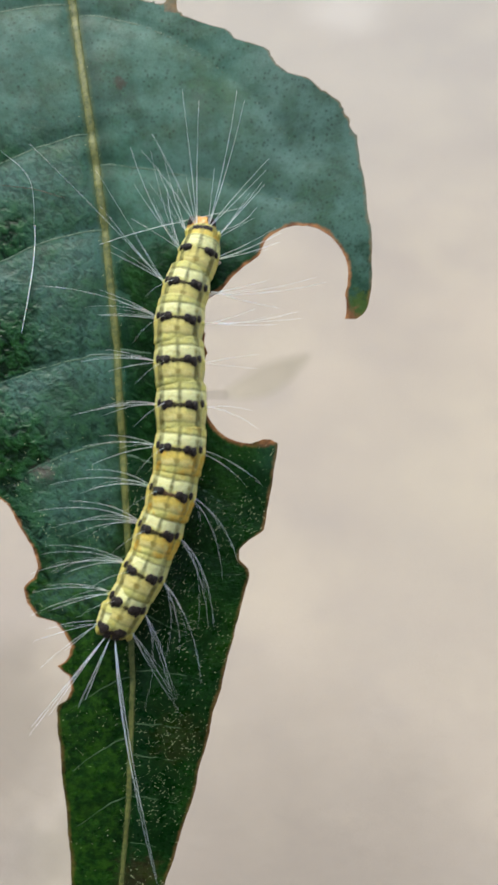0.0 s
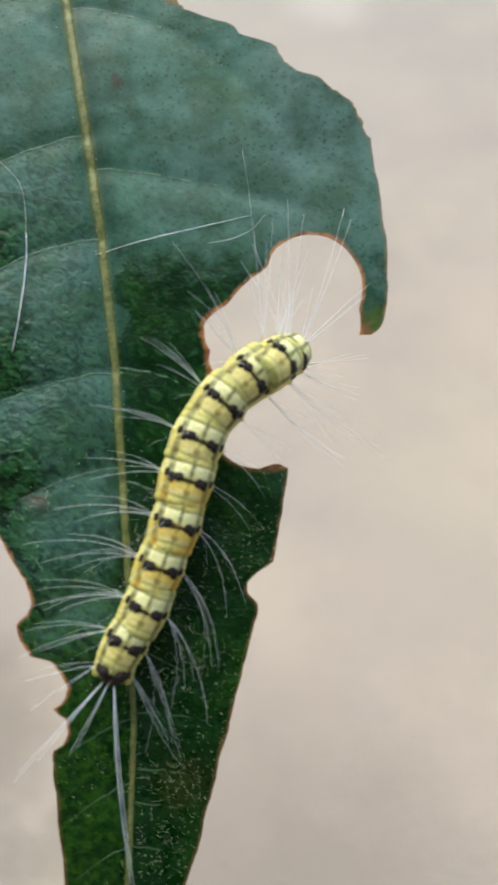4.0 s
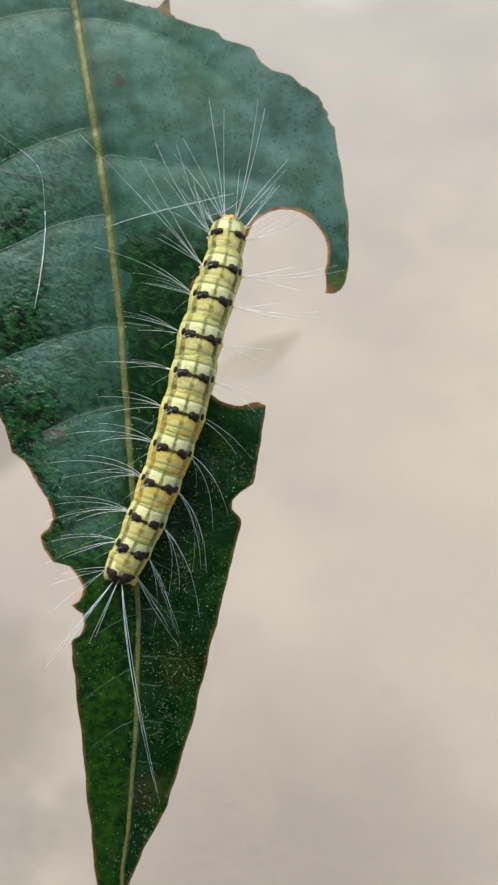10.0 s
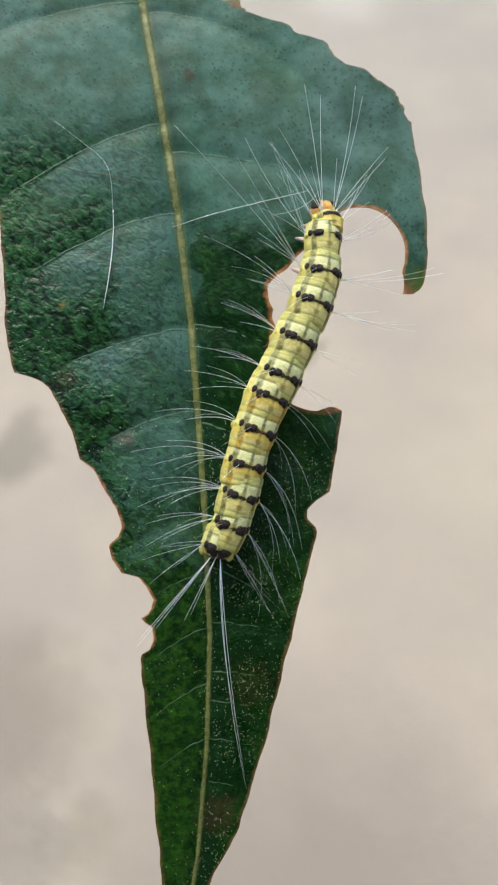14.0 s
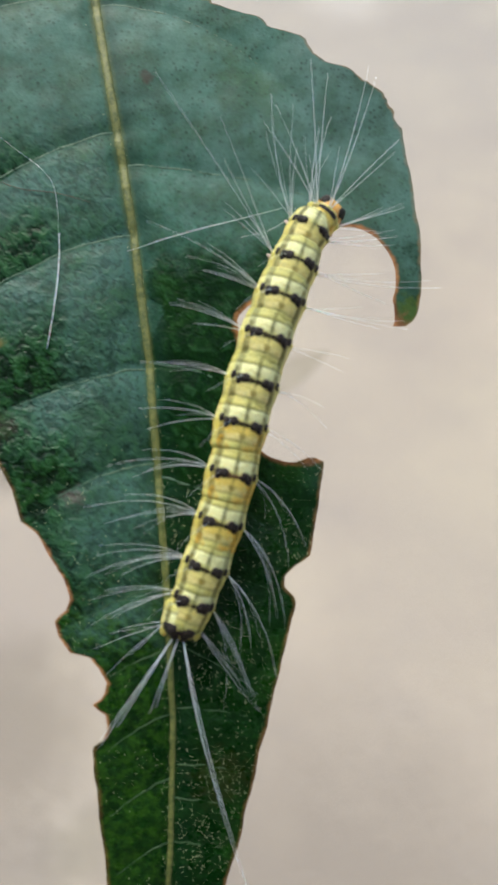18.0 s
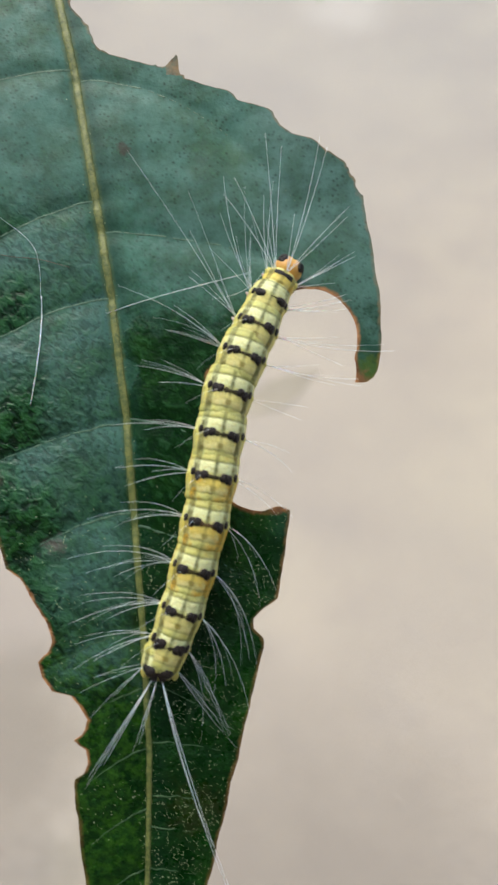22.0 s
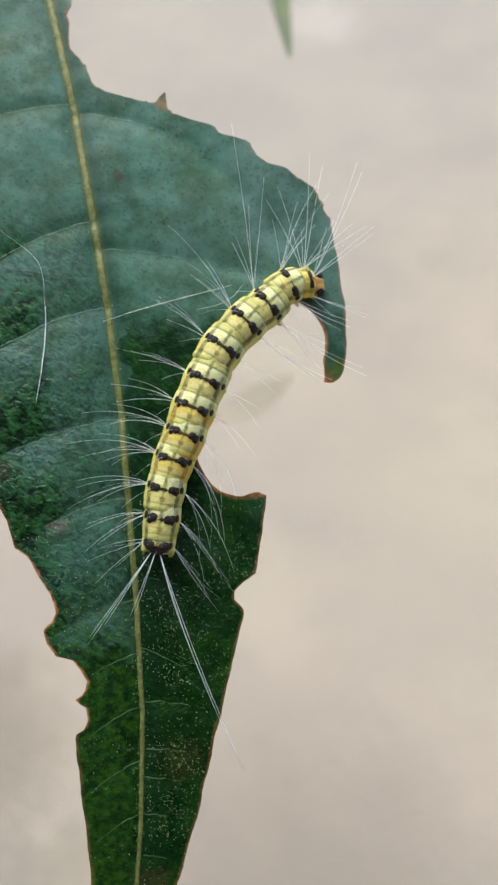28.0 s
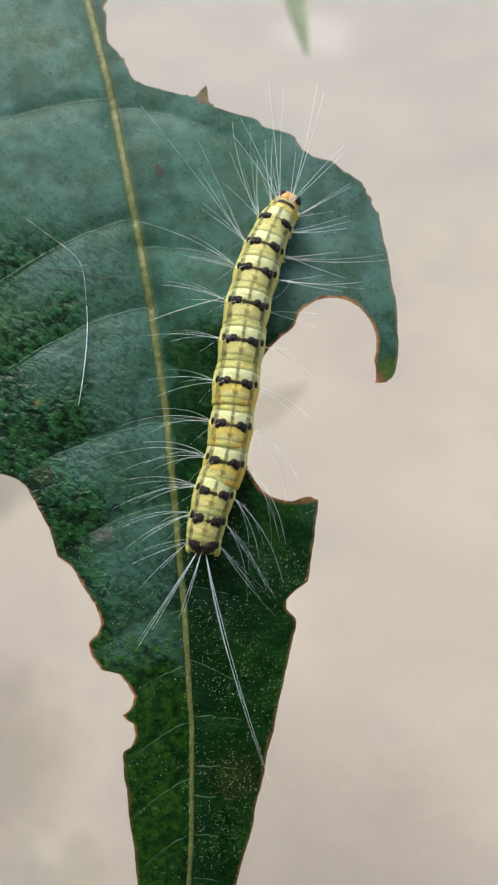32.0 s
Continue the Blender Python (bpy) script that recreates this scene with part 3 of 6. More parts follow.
def leaf_blade():
    step = 0.36
    xs, ys = np.arange(-33, 14, step), np.arange(-53, 73, step)
    val = [[inside(x, y) for x in xs] for y in ys]
    verts, rim, cut, faces, border = [], [], [], [], []
    index = {}

    def corner(i, j):
        if (i, j) not in index:
            index[i, j] = len(verts)
            verts.append((xs[j], ys[i]))
            rim.append(val[i][j][0]), cut.append(val[i][j][1])
        return index[i, j]

    def crossing(a, b):
        key = (a, b) if a < b else (b, a)
        if key not in index:
            (i, j), (k, l) = key
            f, g = val[i][j][0], val[k][l][0]
            t = f / (f - g)
            index[key] = len(verts)
            verts.append((xs[j] + t * (xs[l] - xs[j]), ys[i] + t * (ys[k] - ys[i])))
            rim.append(0.0), cut.append(max(val[i][j][1], val[k][l][1]))
        return index[key]

    for i in range(len(ys) - 1):
        for j in range(len(xs) - 1):
            quad = ((i, j), (i, j + 1), (i + 1, j + 1), (i + 1, j))
            signs = [val[a][b][0] > 0 for a, b in quad]
            if all(signs):
                faces.append([corner(*c) for c in quad])
            elif any(signs):
                for tri in ((quad[0], quad[1], quad[2]), (quad[0], quad[2], quad[3])):
                    ring, ends = [], []
                    for a, b in zip(tri, tri[1:] + tri[:1]):
                        ia, ib = val[a[0]][a[1]][0] > 0, val[b[0]][b[1]][0] > 0
                        if ia:
                            ring.append(corner(*a))
                        if ia != ib:
                            ring.append(crossing(a, b))
                            ends.append((ring[-1], ia))
                    if len(ring) >= 3:
                        faces.append(ring)
                        if len(ends) == 2:
                            out = [e for e, leaving in ends if leaving][0]
                            back = [e for e, leaving in ends if not leaving][0]
                            border.append((out, back))
    n = len(verts)
    top = [(x * MM, y * MM, skin_z(x, y) * MM) for x, y in verts]
    low = [(x, y, z - (0.16 + 0.16 * min(1, max(0, r))) * MM) for (x, y, z), r in zip(top, rim)]
    mesh = bpy.data.meshes.new("blade")
    ends = sorted({k for pair in border for k in pair})
    spot = {k: 2 * n + i for i, k in enumerate(ends)}
    m = len(ends)
    edge = [(spot[b], spot[a], spot[a] + m, spot[b] + m) for a, b in border]
    mesh.from_pydata(top + low + [top[k] for k in ends] + [low[k] for k in ends], [], faces + [[n + k for k in f[::-1]] for f in faces] + edge)
    rib = [x - rib_x(y) for x, y in verts]
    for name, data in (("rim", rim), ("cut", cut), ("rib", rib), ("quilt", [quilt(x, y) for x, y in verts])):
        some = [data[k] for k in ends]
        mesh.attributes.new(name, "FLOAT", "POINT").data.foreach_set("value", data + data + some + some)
    return mesh


leaf = tagged(new("leaf"), "large dark green glossy leaf, ragged and half eaten, with brown edges", "leaf")
leaf.matrix_world = LEAF_FRAME
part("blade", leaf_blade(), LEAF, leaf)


def surface(x, y, lift=0.0):
    return Vector((x, y, skin_z(x, y) + lift)) * MM


bm = bmesh.new()
tube(bm, [surface(rib_x(y), y, 0.02) for y in np.linspace(-50, 71, 360)], lambda k: (0.14 + 0.31 * k) * MM * (1 + 0.35 * noise.noise(Vector((k * 220, 0, 0)))), 10, 0.36)
part("midrib", bm, RIB, leaf, "yellow-green raised midrib")
for line in VEIN_LINES:
    bm = bmesh.new()
    pts = [surface(x, y, 0.005) for x, y in line if inside(x, y)[0] > 0.4]
    if len(pts) > 3:
        lower = line[0][1] < -12
        tube(bm, pts, lambda k: ((0.07 if lower else 0.11) - 0.05 * k) * MM, 8, 0.28)
        part("side_vein", bm, FINE_VEIN if lower else VEIN, leaf)
bm = bmesh.new()
tube(bm, [Vector(p) * MM for p in along([(-22.8, 70.5, skin_z(-22.8, 70.5)), (-26, 80, -20), (-30, 90, -21), (-36, 100, -16)], 16)], lambda k: (0.55 + 0.25 * k) * MM, 8)
part("petiole", bm, RIB, leaf)


# pale raised glands: thick on the right of the lower blade, few on its left, a row along the midrib
GLAND = plain("gland_skin", (0.30, 0.37, 0.17), (0.66, 0.70, 0.42), 0.0002, 0.4, 0.00001, 0.4)
gland_rng = random.Random(5)
gland_verts, gland_faces = [], []


def gland(x, y, size):
    p, n = surface(x, y), len(gland_verts)
    for k in range(6):
        w = k * math.pi / 3
        gland_verts.append(p + Vector((math.cos(w), math.sin(w), -0.2)) * size * MM)
    gland_verts.append(p + Vector((0, 0, 0.45 * size)) * MM)
    gland_faces.extend((n + k, n + (k + 1) % 6, n + 6) for k in range(6))


for k in range(15000):
    x, y = gland_rng.uniform(-20, 6), gland_rng.uniform(-50, -6)
    d = x - rib_x(y)
    thick = 0.15 + 0.85 * max(0, min(1, 0.45 + 2.2 * noise.noise(Vector((x * 0.22, y * 0.22, 31)))))
    share = (0.85 if d > 0.2 else 0.22) * thick * min(1.0, (-4 - y) / 8)
    if gland_rng.random() < share and inside(x, y)[0] > 0.15:
        gland(x, y, gland_rng.uniform(0.022, 0.054))
for k in range(420):
    y = gland_rng.triangular(-48, 30, -30)
    gland(rib_x(y) + gland_rng.gauss(0, 0.30), y, gland_rng.uniform(0.026, 0.052))
gland_mesh = bpy.data.meshes.new("gland_speckle")
gland_mesh.from_pydata(gland_verts, [], gland_faces)
tagged(part("gland_speckle", gland_mesh, GLAND, leaf, "tiny pale glands dotted over the blade"), kind="stuff")


# ---- shed hairs lying on the blade ----
def shed_hair(points, label, thick, material=HAIR):
    bm = bmesh.new()
    tube(bm, [surface(p.x, p.y, 0.06 + 0.12 * math.sin(3.1 * k / 23)) for k, p in enumerate(along([(x, y, 0) for x, y in points], 24))],
         lambda k: thick * MM * (0.35 + 0.65 * math.sin(math.pi * (0.1 + 0.8 * k))), 5)
    ob = part("shed_hair", bm, material, None)
    ob.matrix_world = LEAF_FRAME
    tagged(ob, label, "hair", "shed hairs on the leaf")


shed_hair([(-13.45, 8.4), (-13.4, 5.5), (-13.6, 2.8), (-14.05, 0.0)], "short white curved hair stuck to the leaf blade", 0.045)
shed_hair([(-18.4, 15.8), (-16.3, 14.2), (-15.0, 13.2), (-14.0, 12.0), (-13.6, 10.3), (-13.5, 8.1)], "thin pale curved hair stuck to the leaf blade", 0.013)
shed_hair([(-8.6, 7.1), (-5, 8.2), (-1.5, 9.2), (2.5, 10.3)], "long straight white hair lying across the leaf", 0.026)
shed_hair([(-0.6, 8.1), (1.2, 8.5), (2.6, 9.3), (3.4, 10.3)], "thin bent white hair lying on the leaf", 0.014)


shed_hair([(-18.0, 12.2), (-16.2, 11.5), (-13.6, 11.2), (-11.3, 10.6)], "short dark brown fibre stuck to the leaf blade", 0.030, BARK)


# ---- the caterpillar ----
larva = tagged(new("caterpillar"), "pale yellow caterpillar with black bands and long white hairs", "caterpillar")
larva.matrix_world = LEAF_FRAME
RADII = [1.43, 1.55, 1.62, 1.68, 1.78, 1.78, 1.77, 1.74, 1.64, 1.46, 1.22]


def section(r, w):
    """A point of the body's cross-section at the angle w from the back."""
    x, z = r * math.sin(w), r * math.cos(w)
    return x * (1.0 + 0.05 * (z < 0)), z * (1.0 if z > 0 else 0.93)


def girth(v):
    """Relative girth along a ring, v from -1 (rear) to 1: full at the band, creased, drawn in at its ends."""
    g = 1 - 0.095 * abs(v) ** 2.2 - 1.6 * max(0, abs(v) - 0.88) ** 1.2
    for at, deep, wide in ((0.56, 0.020, 0.05), (-0.64, 0.012, 0.07)):
        g -= deep * math.exp(-((v - at) / wide) ** 2)
    return g


def body_ring(radius, y0, y1, front=1.0, rear=1.0):
    """A fleshy ring from y0 (rear) over 0 (its band) to y1, with swollen flanks."""
    bm = bmesh.new()
    rings, around = [], 64
    for v in np.linspace(-1, 1, 45):
        g = girth(v) * (front if v > 0 else rear) ** abs(v)
        y = v * (y1 if v > 0 else -y0)
        ring = []
        for w in np.linspace(0, 2 * math.pi, around, endpoint=False):
            lobe = 0.032 * math.exp(-((v + 0.05) / 0.34) ** 2) * (math.exp(-((w - 1.45) / 0.30) ** 2) + math.exp(-((w - 2 * math.pi + 1.45) / 0.30) ** 2))
            for line, deep in ((0.0, 0.012), (0.78, 0.04), (1.15, 0.02)):
                lobe -= deep * (math.exp(-((w - line) / 0.07) ** 2) + math.exp(-((w - 2 * math.pi + line) / 0.07) ** 2))
            bumps = 0.028 * noise.noise(Vector((math.sin(w) * 2.2, v * 3, math.cos(w) * 2.2 + radius * 7)))
            x, z = section(radius * g * (1 + lobe + bumps), w)
            ring.append(bm.verts.new((x * MM, y * MM, z * MM)))
        rings.append(ring)
    for r, s in zip(rings, rings[1:]):
        for j in range(around):
            bm.faces.new((r[j], s[j], s[(j + 1) % around], r[(j + 1) % around]))
    bm.faces.new(rings[0]), bm.faces.new(rings[-1][::-1])
    return bm


def wart(radius, w, y, size, long=1.0, wide=1.1):
    """A domed wart on the body at the angle w."""
    bm = bmesh.new()
    bmesh.ops.create_icosphere(bm, subdivisions=3, radius=1)
    x, z = section(radius, w)
    out = Vector((math.sin(w), 0, math.cos(w)))
    side = Vector((math.cos(w), 0, -math.sin(w)))
    for v in bm.verts:
        k = 0.96 + 0.22 * noise.noise(v.co * 2.0 + Vector((w, y, size))) + 0.10 * noise.noise(v.co * 5.2 + Vector((y, w * 3, size)))
        v.co = (Vector((x, y, z)) + k * size * (v.co.x * side * wide + v.co.y * long * Vector((0, 1, 0)) + v.co.z * (0.55 if abs(w) < 1.3 else 0.75) * out)) * MM
    return bm


def band(radius, spread, y, wide, seed):
    """A dark bar across the back, a little proud of the skin, with uneven edges."""
    bm = bmesh.new()
    rows = []
    for w in np.linspace(-spread, spread, 25):
        k = 0.75 + 0.8 * noise.noise(Vector((w * 8, seed, 0)))
        k *= 1 - 0.35 * math.exp(-(w / 0.12) ** 2)
        row = []
        for e in (-1, -0.6, 0.6, 1):
            x, z = section(radius * (0.998 if abs(e) == 1 else 1.010), w)
            row.append(bm.verts.new((x * MM, (y + e * wide * k) * MM, z * MM)))
        rows.append(row)
    for r, s in zip(rows, rows[1:]):
        for j in range(3):
            bm.faces.new((r[j], r[j + 1], s[j + 1], s[j]))
    return bm


def hair_line(bm, start, angle, reach, curve, rise, sag, thick):
    """One long tapering hair; angle: degrees from sideways (x) to the front (y); curve: how far its tip swings round, in parts of its length."""
    a = radians(angle)
    d = Vector((math.cos(a), math.sin(a), rise)).normalized()
    swing = Vector((-math.sin(a) * curve, math.cos(a) * curve, -sag))
    tube(bm, [(start + reach * (d * k + swing * k * k)) * MM for k in np.linspace(0, 1, 14)], lambda k: thick * MM * (1.0 - 0.70 * k), 4)


def tuft(rng, root, hairs, thick, rise=0.16, sag=0.05):
    """A tuft from a wart: hairs as (angle, length, curve)."""
    bm = bmesh.new()
    for angle, reach, curve in hairs:
        start = Vector(root) + Vector((rng.uniform(-0.08, 0.08), rng.uniform(-0.14, 0.14), rng.uniform(-0.1, 0.1)))
        hair_line(bm, start, angle + rng.uniform(-6, 6), reach * rng.uniform(0.78, 1.06), curve + rng.uniform(-0.07, 0.07), rise + rng.uniform(-0.08, 0.16), sag, thick * rng.uniform(0.70, 1.0))
        if reach > 5.0:
            hair_line(bm, start, angle + rng.uniform(-13, 13), reach * rng.uniform(0.45, 0.95), curve * 1.3 + rng.uniform(-0.14, 0.14), rise + rng.uniform(-0.05, 0.3), sag * 1.5, thick * rng.uniform(0.40, 0.6))
    return bm


# hairs on the flanks, ring by ring from the tail: (angle, length, curve), left flank and right flank
FLANK_HAIRS = {
    0: (((186, 5.6, 0.30), (176, 4.6, 0.35), (200, 6.2, 0.22), (212, 5.0, 0.15)), ((-40, 8.4, -0.12), (-28, 7.2, -0.30))),
    1: (((176, 6.8, 0.42), (166, 5.6, 0.45), (188, 6.4, 0.34), (196, 4.2, 0.3)), ((-24, 7.2, -0.42), (-32, 6.0, -0.34))),
    2: (((172, 7.2, 0.44), (162, 5.8, 0.40), (184, 6.2, 0.36), (192, 4.0, 0.3)), ((-20, 7.4, -0.46), (-30, 6.6, -0.40))),
    3: (((170, 7.4, 0.40), (180, 5.2, 0.36), (160, 4.6, 0.40)), ((-16, 6.6, -0.46), (-26, 5.6, -0.40))),
    4: (((176, 5.4, 0.26), (166, 4.4, 0.30), (190, 4.6, 0.20)), ((-8, 4.8, -0.30), (-18, 4.0, -0.3))),
    5: (((176, 6.2, 0.22), (186, 4.8, 0.20), (166, 4.0, 0.24)), ((-4, 4.6, -0.2), (8, 3.6, -0.2))),
    6: (((178, 5.2, 0.16), (170, 5.8, 0.20), (190, 4.2, 0.14)), ((-2, 5.0, -0.05), (10, 4.0, 0.0))),
    7: (((160, 8.2, 0.16), (174, 5.2, 0.12), (150, 5.4, 0.12), (184, 4.0, 0.1)), ((4, 8.0, 0.16), (-4, 5.4, 0.12), (14, 4.6, 0.1))),
    8: (((146, 14.2, 0.07), (142, 8.4, -0.05), (158, 5.6, 0.10), (166, 4.4, 0.1)), ((8, 8.6, 0.16), (0, 6.6, 0.14), (18, 5.0, 0.1))),
    9: (((134, 9.6, -0.10), (128, 6.0, -0.16), (142, 7.6, -0.06), (154, 4.4, 0.05)), ((22, 6.4, 0.12), (12, 5.8, 0.14), (32, 4.6, 0.10))),
    10: (((120, 8.0, -0.14), (128, 6.0, -0.1)), ((52, 5.6, 0.08), (48, 5.2, 0.02), (34, 4.0, 0.08))),
}


def stub(line, thick, tip):
    """A tapering leg along a few points."""
    bm = bmesh.new()
    tube(bm, [p * MM for p in along(line, 10)], lambda k: (thick + (tip - thick) * k) * MM, 10)
    return bm


def larva_ring(i):
    """One ring of the body: skin, dark band, warts and hair tufts. i: 0 is next to the tail."""
    rng = random.Random(40 + i)
    r = RADII[i]
    rear, front = ((1.95, 1.95) if i < 8 else ((1.85, 1.75), (1.75, 1.35), (1.35, 0.42))[i - 8])
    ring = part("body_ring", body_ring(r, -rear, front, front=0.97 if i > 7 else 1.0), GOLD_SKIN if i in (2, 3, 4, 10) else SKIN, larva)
    if i == 10:
        part("dark_band", band(r, 0.66, -0.05, 0.25, i), BLACK, ring)
    elif i == 9:
        part("dark_band", band(r, 0.55, 0.06, 0.10, i), DARK_BAND, ring)
        for s in (-1, 1):
            part("wart", wart(r, s * 0.62, 0.02, 0.34, 0.9, 1.5), BLACK, ring)
            part("wart", wart(r, s * 1.15, 0.10, 0.22, 1.2), BLACK, ring)
    else:
        brown = i == 3
        part("dark_band", band(r, 0.76, -0.02, 0.18 if i > 6 else 0.22, i), BROWN_BAND if brown else DARK_BAND, ring, "brown band" if brown else "")
        big = 1.15 if i == 0 else 1.0
        for s in (-1, 1):
            part("wart", wart(r, s * (0.43 + rng.uniform(-0.03, 0.03)), 0.06 + rng.uniform(-0.05, 0.05), 0.34 * big, 1.0, 0.95), BLACK, ring)
            part("wart", wart(r, s * (0.68 + rng.uniform(-0.03, 0.03)), -0.02 + rng.uniform(-0.06, 0.06), 0.36 * big, 1.05, 0.85), BLACK, ring)
            part("wart", wart(r, s * (1.06 + rng.uniform(-0.04, 0.06)), 0.18, 0.23 * big, 1.3), BLACK, ring)
    for s, hairs in zip((-1, 1), FLANK_HAIRS[i]):
        x, z = section(r, s * 1.45)
        part("hair_tuft", tuft(rng, (x, 0.1, z), hairs, 0.026 if i > 6 else 0.023 if s < 0 else 0.018), HAIR, ring)
        part("wart", wart(r * 0.97, s * 1.42, 0.05, 0.27, 1.15), SKIN, ring, "pale hair-bearing wart")
        if 3 <= i <= 6:
            part("proleg", stub([(s * 0.75, 0, -1.1), (s * 0.95, 0, -1.9), (s * 1.05, 0, -2.7)], 0.52, 0.34), SKIN, ring, "fleshy yellow proleg")
        if i >= 8:
            part("true_leg", stub([(s * 0.6, 0.1, -0.9), (s * (r - 0.15), 0.3, -1.2), (s * (r + 0.22), 0.55, -1.7)], 0.30, 0.09), LEG, ring, "short grey-brown jointed leg")
        if i < 9 and s < 0:
            x, z = section(r, s * 0.53)
            part("hair_tuft", tuft(rng, (x, 0.05, z + 0.1), ((215, 3.4, 0.2),), 0.013, 0.5, 0.2), HAIR, ring)
    return ring


def larva_tail():
    rng = random.Random(7)
    ob = part("tail_ring", body_ring(1.31, -0.75, 1.7, front=1.04, rear=0.80), SKIN, larva)
    part("dark_band", band(1.27, 0.80, -0.12, 0.42, 3), BLACK, ob)
    for s in (-1, 1):
        part("wart", wart(1.27, s * 0.50, -0.02, 0.44, 1.0), BLACK, ob)
        part("wart", wart(1.27, s * 0.95, 0.10, 0.24, 1.3), BLACK, ob)
        part("wart", wart(1.12, s * 0.30, -0.42, 0.30, 1.0), BLACK, ob)
        x, z = section(1.3, s * 1.25)
        side = ((208, 5.2, 0.12), (222, 5.0, 0.1), (194, 4.4, 0.2), (236, 4.0, 0.0)) if s < 0 else ((-48, 8.2, 0.04), (-44, 6.4, -0.08))
        part("hair_tuft", tuft(rng, (x, 0.1, z), side, 0.019 if s < 0 else 0.015, 0.12), HAIR, ob)
        part("proleg", wart(1.12, s * 1.9, -0.5, 0.38, 1.25), SKIN, ob, "small yellow clasper")
    plumes = []
    for label, root, hairs in (("long straight white tail hairs", (0.22, -0.5, 0.9), ((-73, 18.6, 0.10), (-70.5, 17.6, 0.055), (-75, 13.0, 0.12))),
                               ("long straight white tail hairs", (-0.35, -0.5, 0.9), ((245, 9.2, 0.0), (243.5, 8.6, 0.0), (247, 7.2, 0.0))),
                               ("", (-0.05, -0.5, 1.0), ((258, 5.6, 0.0), (261, 5.0, 0.0)))):
        bm = bmesh.new()
        for angle, reach, curve in hairs:
            hair_line(bm, Vector(root), angle, reach, curve, 0.05, 0.02, 0.026)
        plumes.append(part("hair_tuft", bm, HAIR, ob, label))
    return ob, plumes[0]


def larva_head():
    bm = bmesh.new()
    bmesh.ops.create_uvsphere(bm, u_segments=28, v_segments=18, radius=1)
    for v in bm.verts:
        cleft = 0.10 * math.exp(-(v.co.x / 0.16) ** 2) * (v.co.z > -0.2)
        v.co = (Vector((v.co.x * 1.12, v.co.y * 0.98, v.co.z * 0.95)) * (1 - cleft) + Vector((0, 0.4, 0))) * MM
    ob = part("head", bm, HEAD, larva, "orange head capsule with dark cheeks")
    for s in (-1, 1):
        part("cheek_patch", wart(0.88, s * 1.05, 0.62, 0.48, 1.05), BLACK, ob, "black cheek patch")
        part("mandible", wart(0.6, s * 2.3, 1.12, 0.18, 1.4), BLACK, ob)
    return ob


def front_hairs():
    """Long hairs behind the head, which keep pointing forwards as it turns."""
    bm = bmesh.new()
    for root, hairs in ((-0.4, ((97, 10.8, 0.02), (93, 9.8, -0.03), (114, 8.0, 0.06), (122, 7.2, 0.10), (104, 4.0, 0.0))),
                        (0.4, ((76, 10.8, 0.07), (72.5, 10.2, 0.06), (52, 7.0, -0.03), (44, 6.2, 0.04), (86, 4.6, 0.0)))):
        for angle, reach, curve in hairs:
            hair_line(bm, Vector((root, 0.2, 0.8)), angle, reach, curve, 0.22, 0.06, 0.023)
    return part("hair_tuft", bm, HAIR, segments[10], "long white forward hairs")


tail, plume = larva_tail()
segments = [larva_ring(i) for i in range(11)]
head = larva_head()
brow = front_hairs()


# ---- the shrub that bears the leaf ----
shrub = tagged(new("shrub"), "slender woody shrub with a hanging green leaf", "shrub")
TO_WORLD = LEAF_FRAME


def from_leaf(x, y, z):
    return TO_WORLD @ (Vector((x, y, z)) * MM)


bm = bmesh.new()
tip_end = from_leaf(-36, 100, -16)
tube(bm, along([(-0.42, 0.20, -0.01), (-0.41, 0.19, 0.3), (-0.38, 0.17, 0.62), (-0.30, 0.14, 0.74), (-0.16, 0.10, 0.75), tip_end], 60), lambda k: 0.008 - 0.0062 * k, 10)
part("stem", bm, BARK, shrub)
bm = bmesh.new()
tube(bm, along([tip_end, from_leaf(-20, 118, -40), from_leaf(5, 134, -90), from_leaf(10.5, 128, -116)], 24), lambda k: 0.0018 - 0.0011 * k, 8)
part("twig", bm, BARK, shrub)


def small_leaf(points, width, material, face, name, fold=1.2):
    """A folded lance-shaped leaf along a few points in leaf space; face: its normal."""
    bm = bmesh.new()
    line = along([from_leaf(*p) for p in points], 30)
    up = (TO_WORLD.to_3x3() @ Vector(face)).normalized()
    rows = []
    for i, p in enumerate(line):
        t = i / 29
        d = (line[min(i + 1, 29)] - line[max(i - 1, 0)]).normalized()
        s = d.cross(up).normalized()
        w = width * MM * math.sin(math.pi * (0.06 + 0.94 * t)) ** 0.8 * (1 + 0.08 * noise.noise(Vector((t * 8, width, 0))))
        rows.append([bm.verts.new(p + s * w * e + up * MM * fold * (abs(e) - 0.4) * (1 - t)) for e in (-1, -0.6, -0.25, 0, 0.25, 0.6, 1)])
    for r, q in zip(rows, rows[1:]):
        for j in range(6):
            bm.faces.new((r[j], r[j + 1], q[j + 1], q[j]))
    ext = bmesh.ops.extrude_face_region(bm, geom=bm.faces[:])
    bmesh.ops.translate(bm, verts=[g for g in ext["geom"] if isinstance(g, bmesh.types.BMVert)], vec=-up * 0.3 * MM)
    ob = part(name, bm, material, shrub)
    for p in ob.data.polygons:
        p.use_smooth = False
    return ob


hanging_leaf = small_leaf([(10.5, 128, -116), (11.4, 112, -118), (12.8, 97, -118), (15.4, 81, -118)], 2.9, FAR_LEAF, (0.2, 0, 1), "hanging_leaf")
bm = bmesh.new()
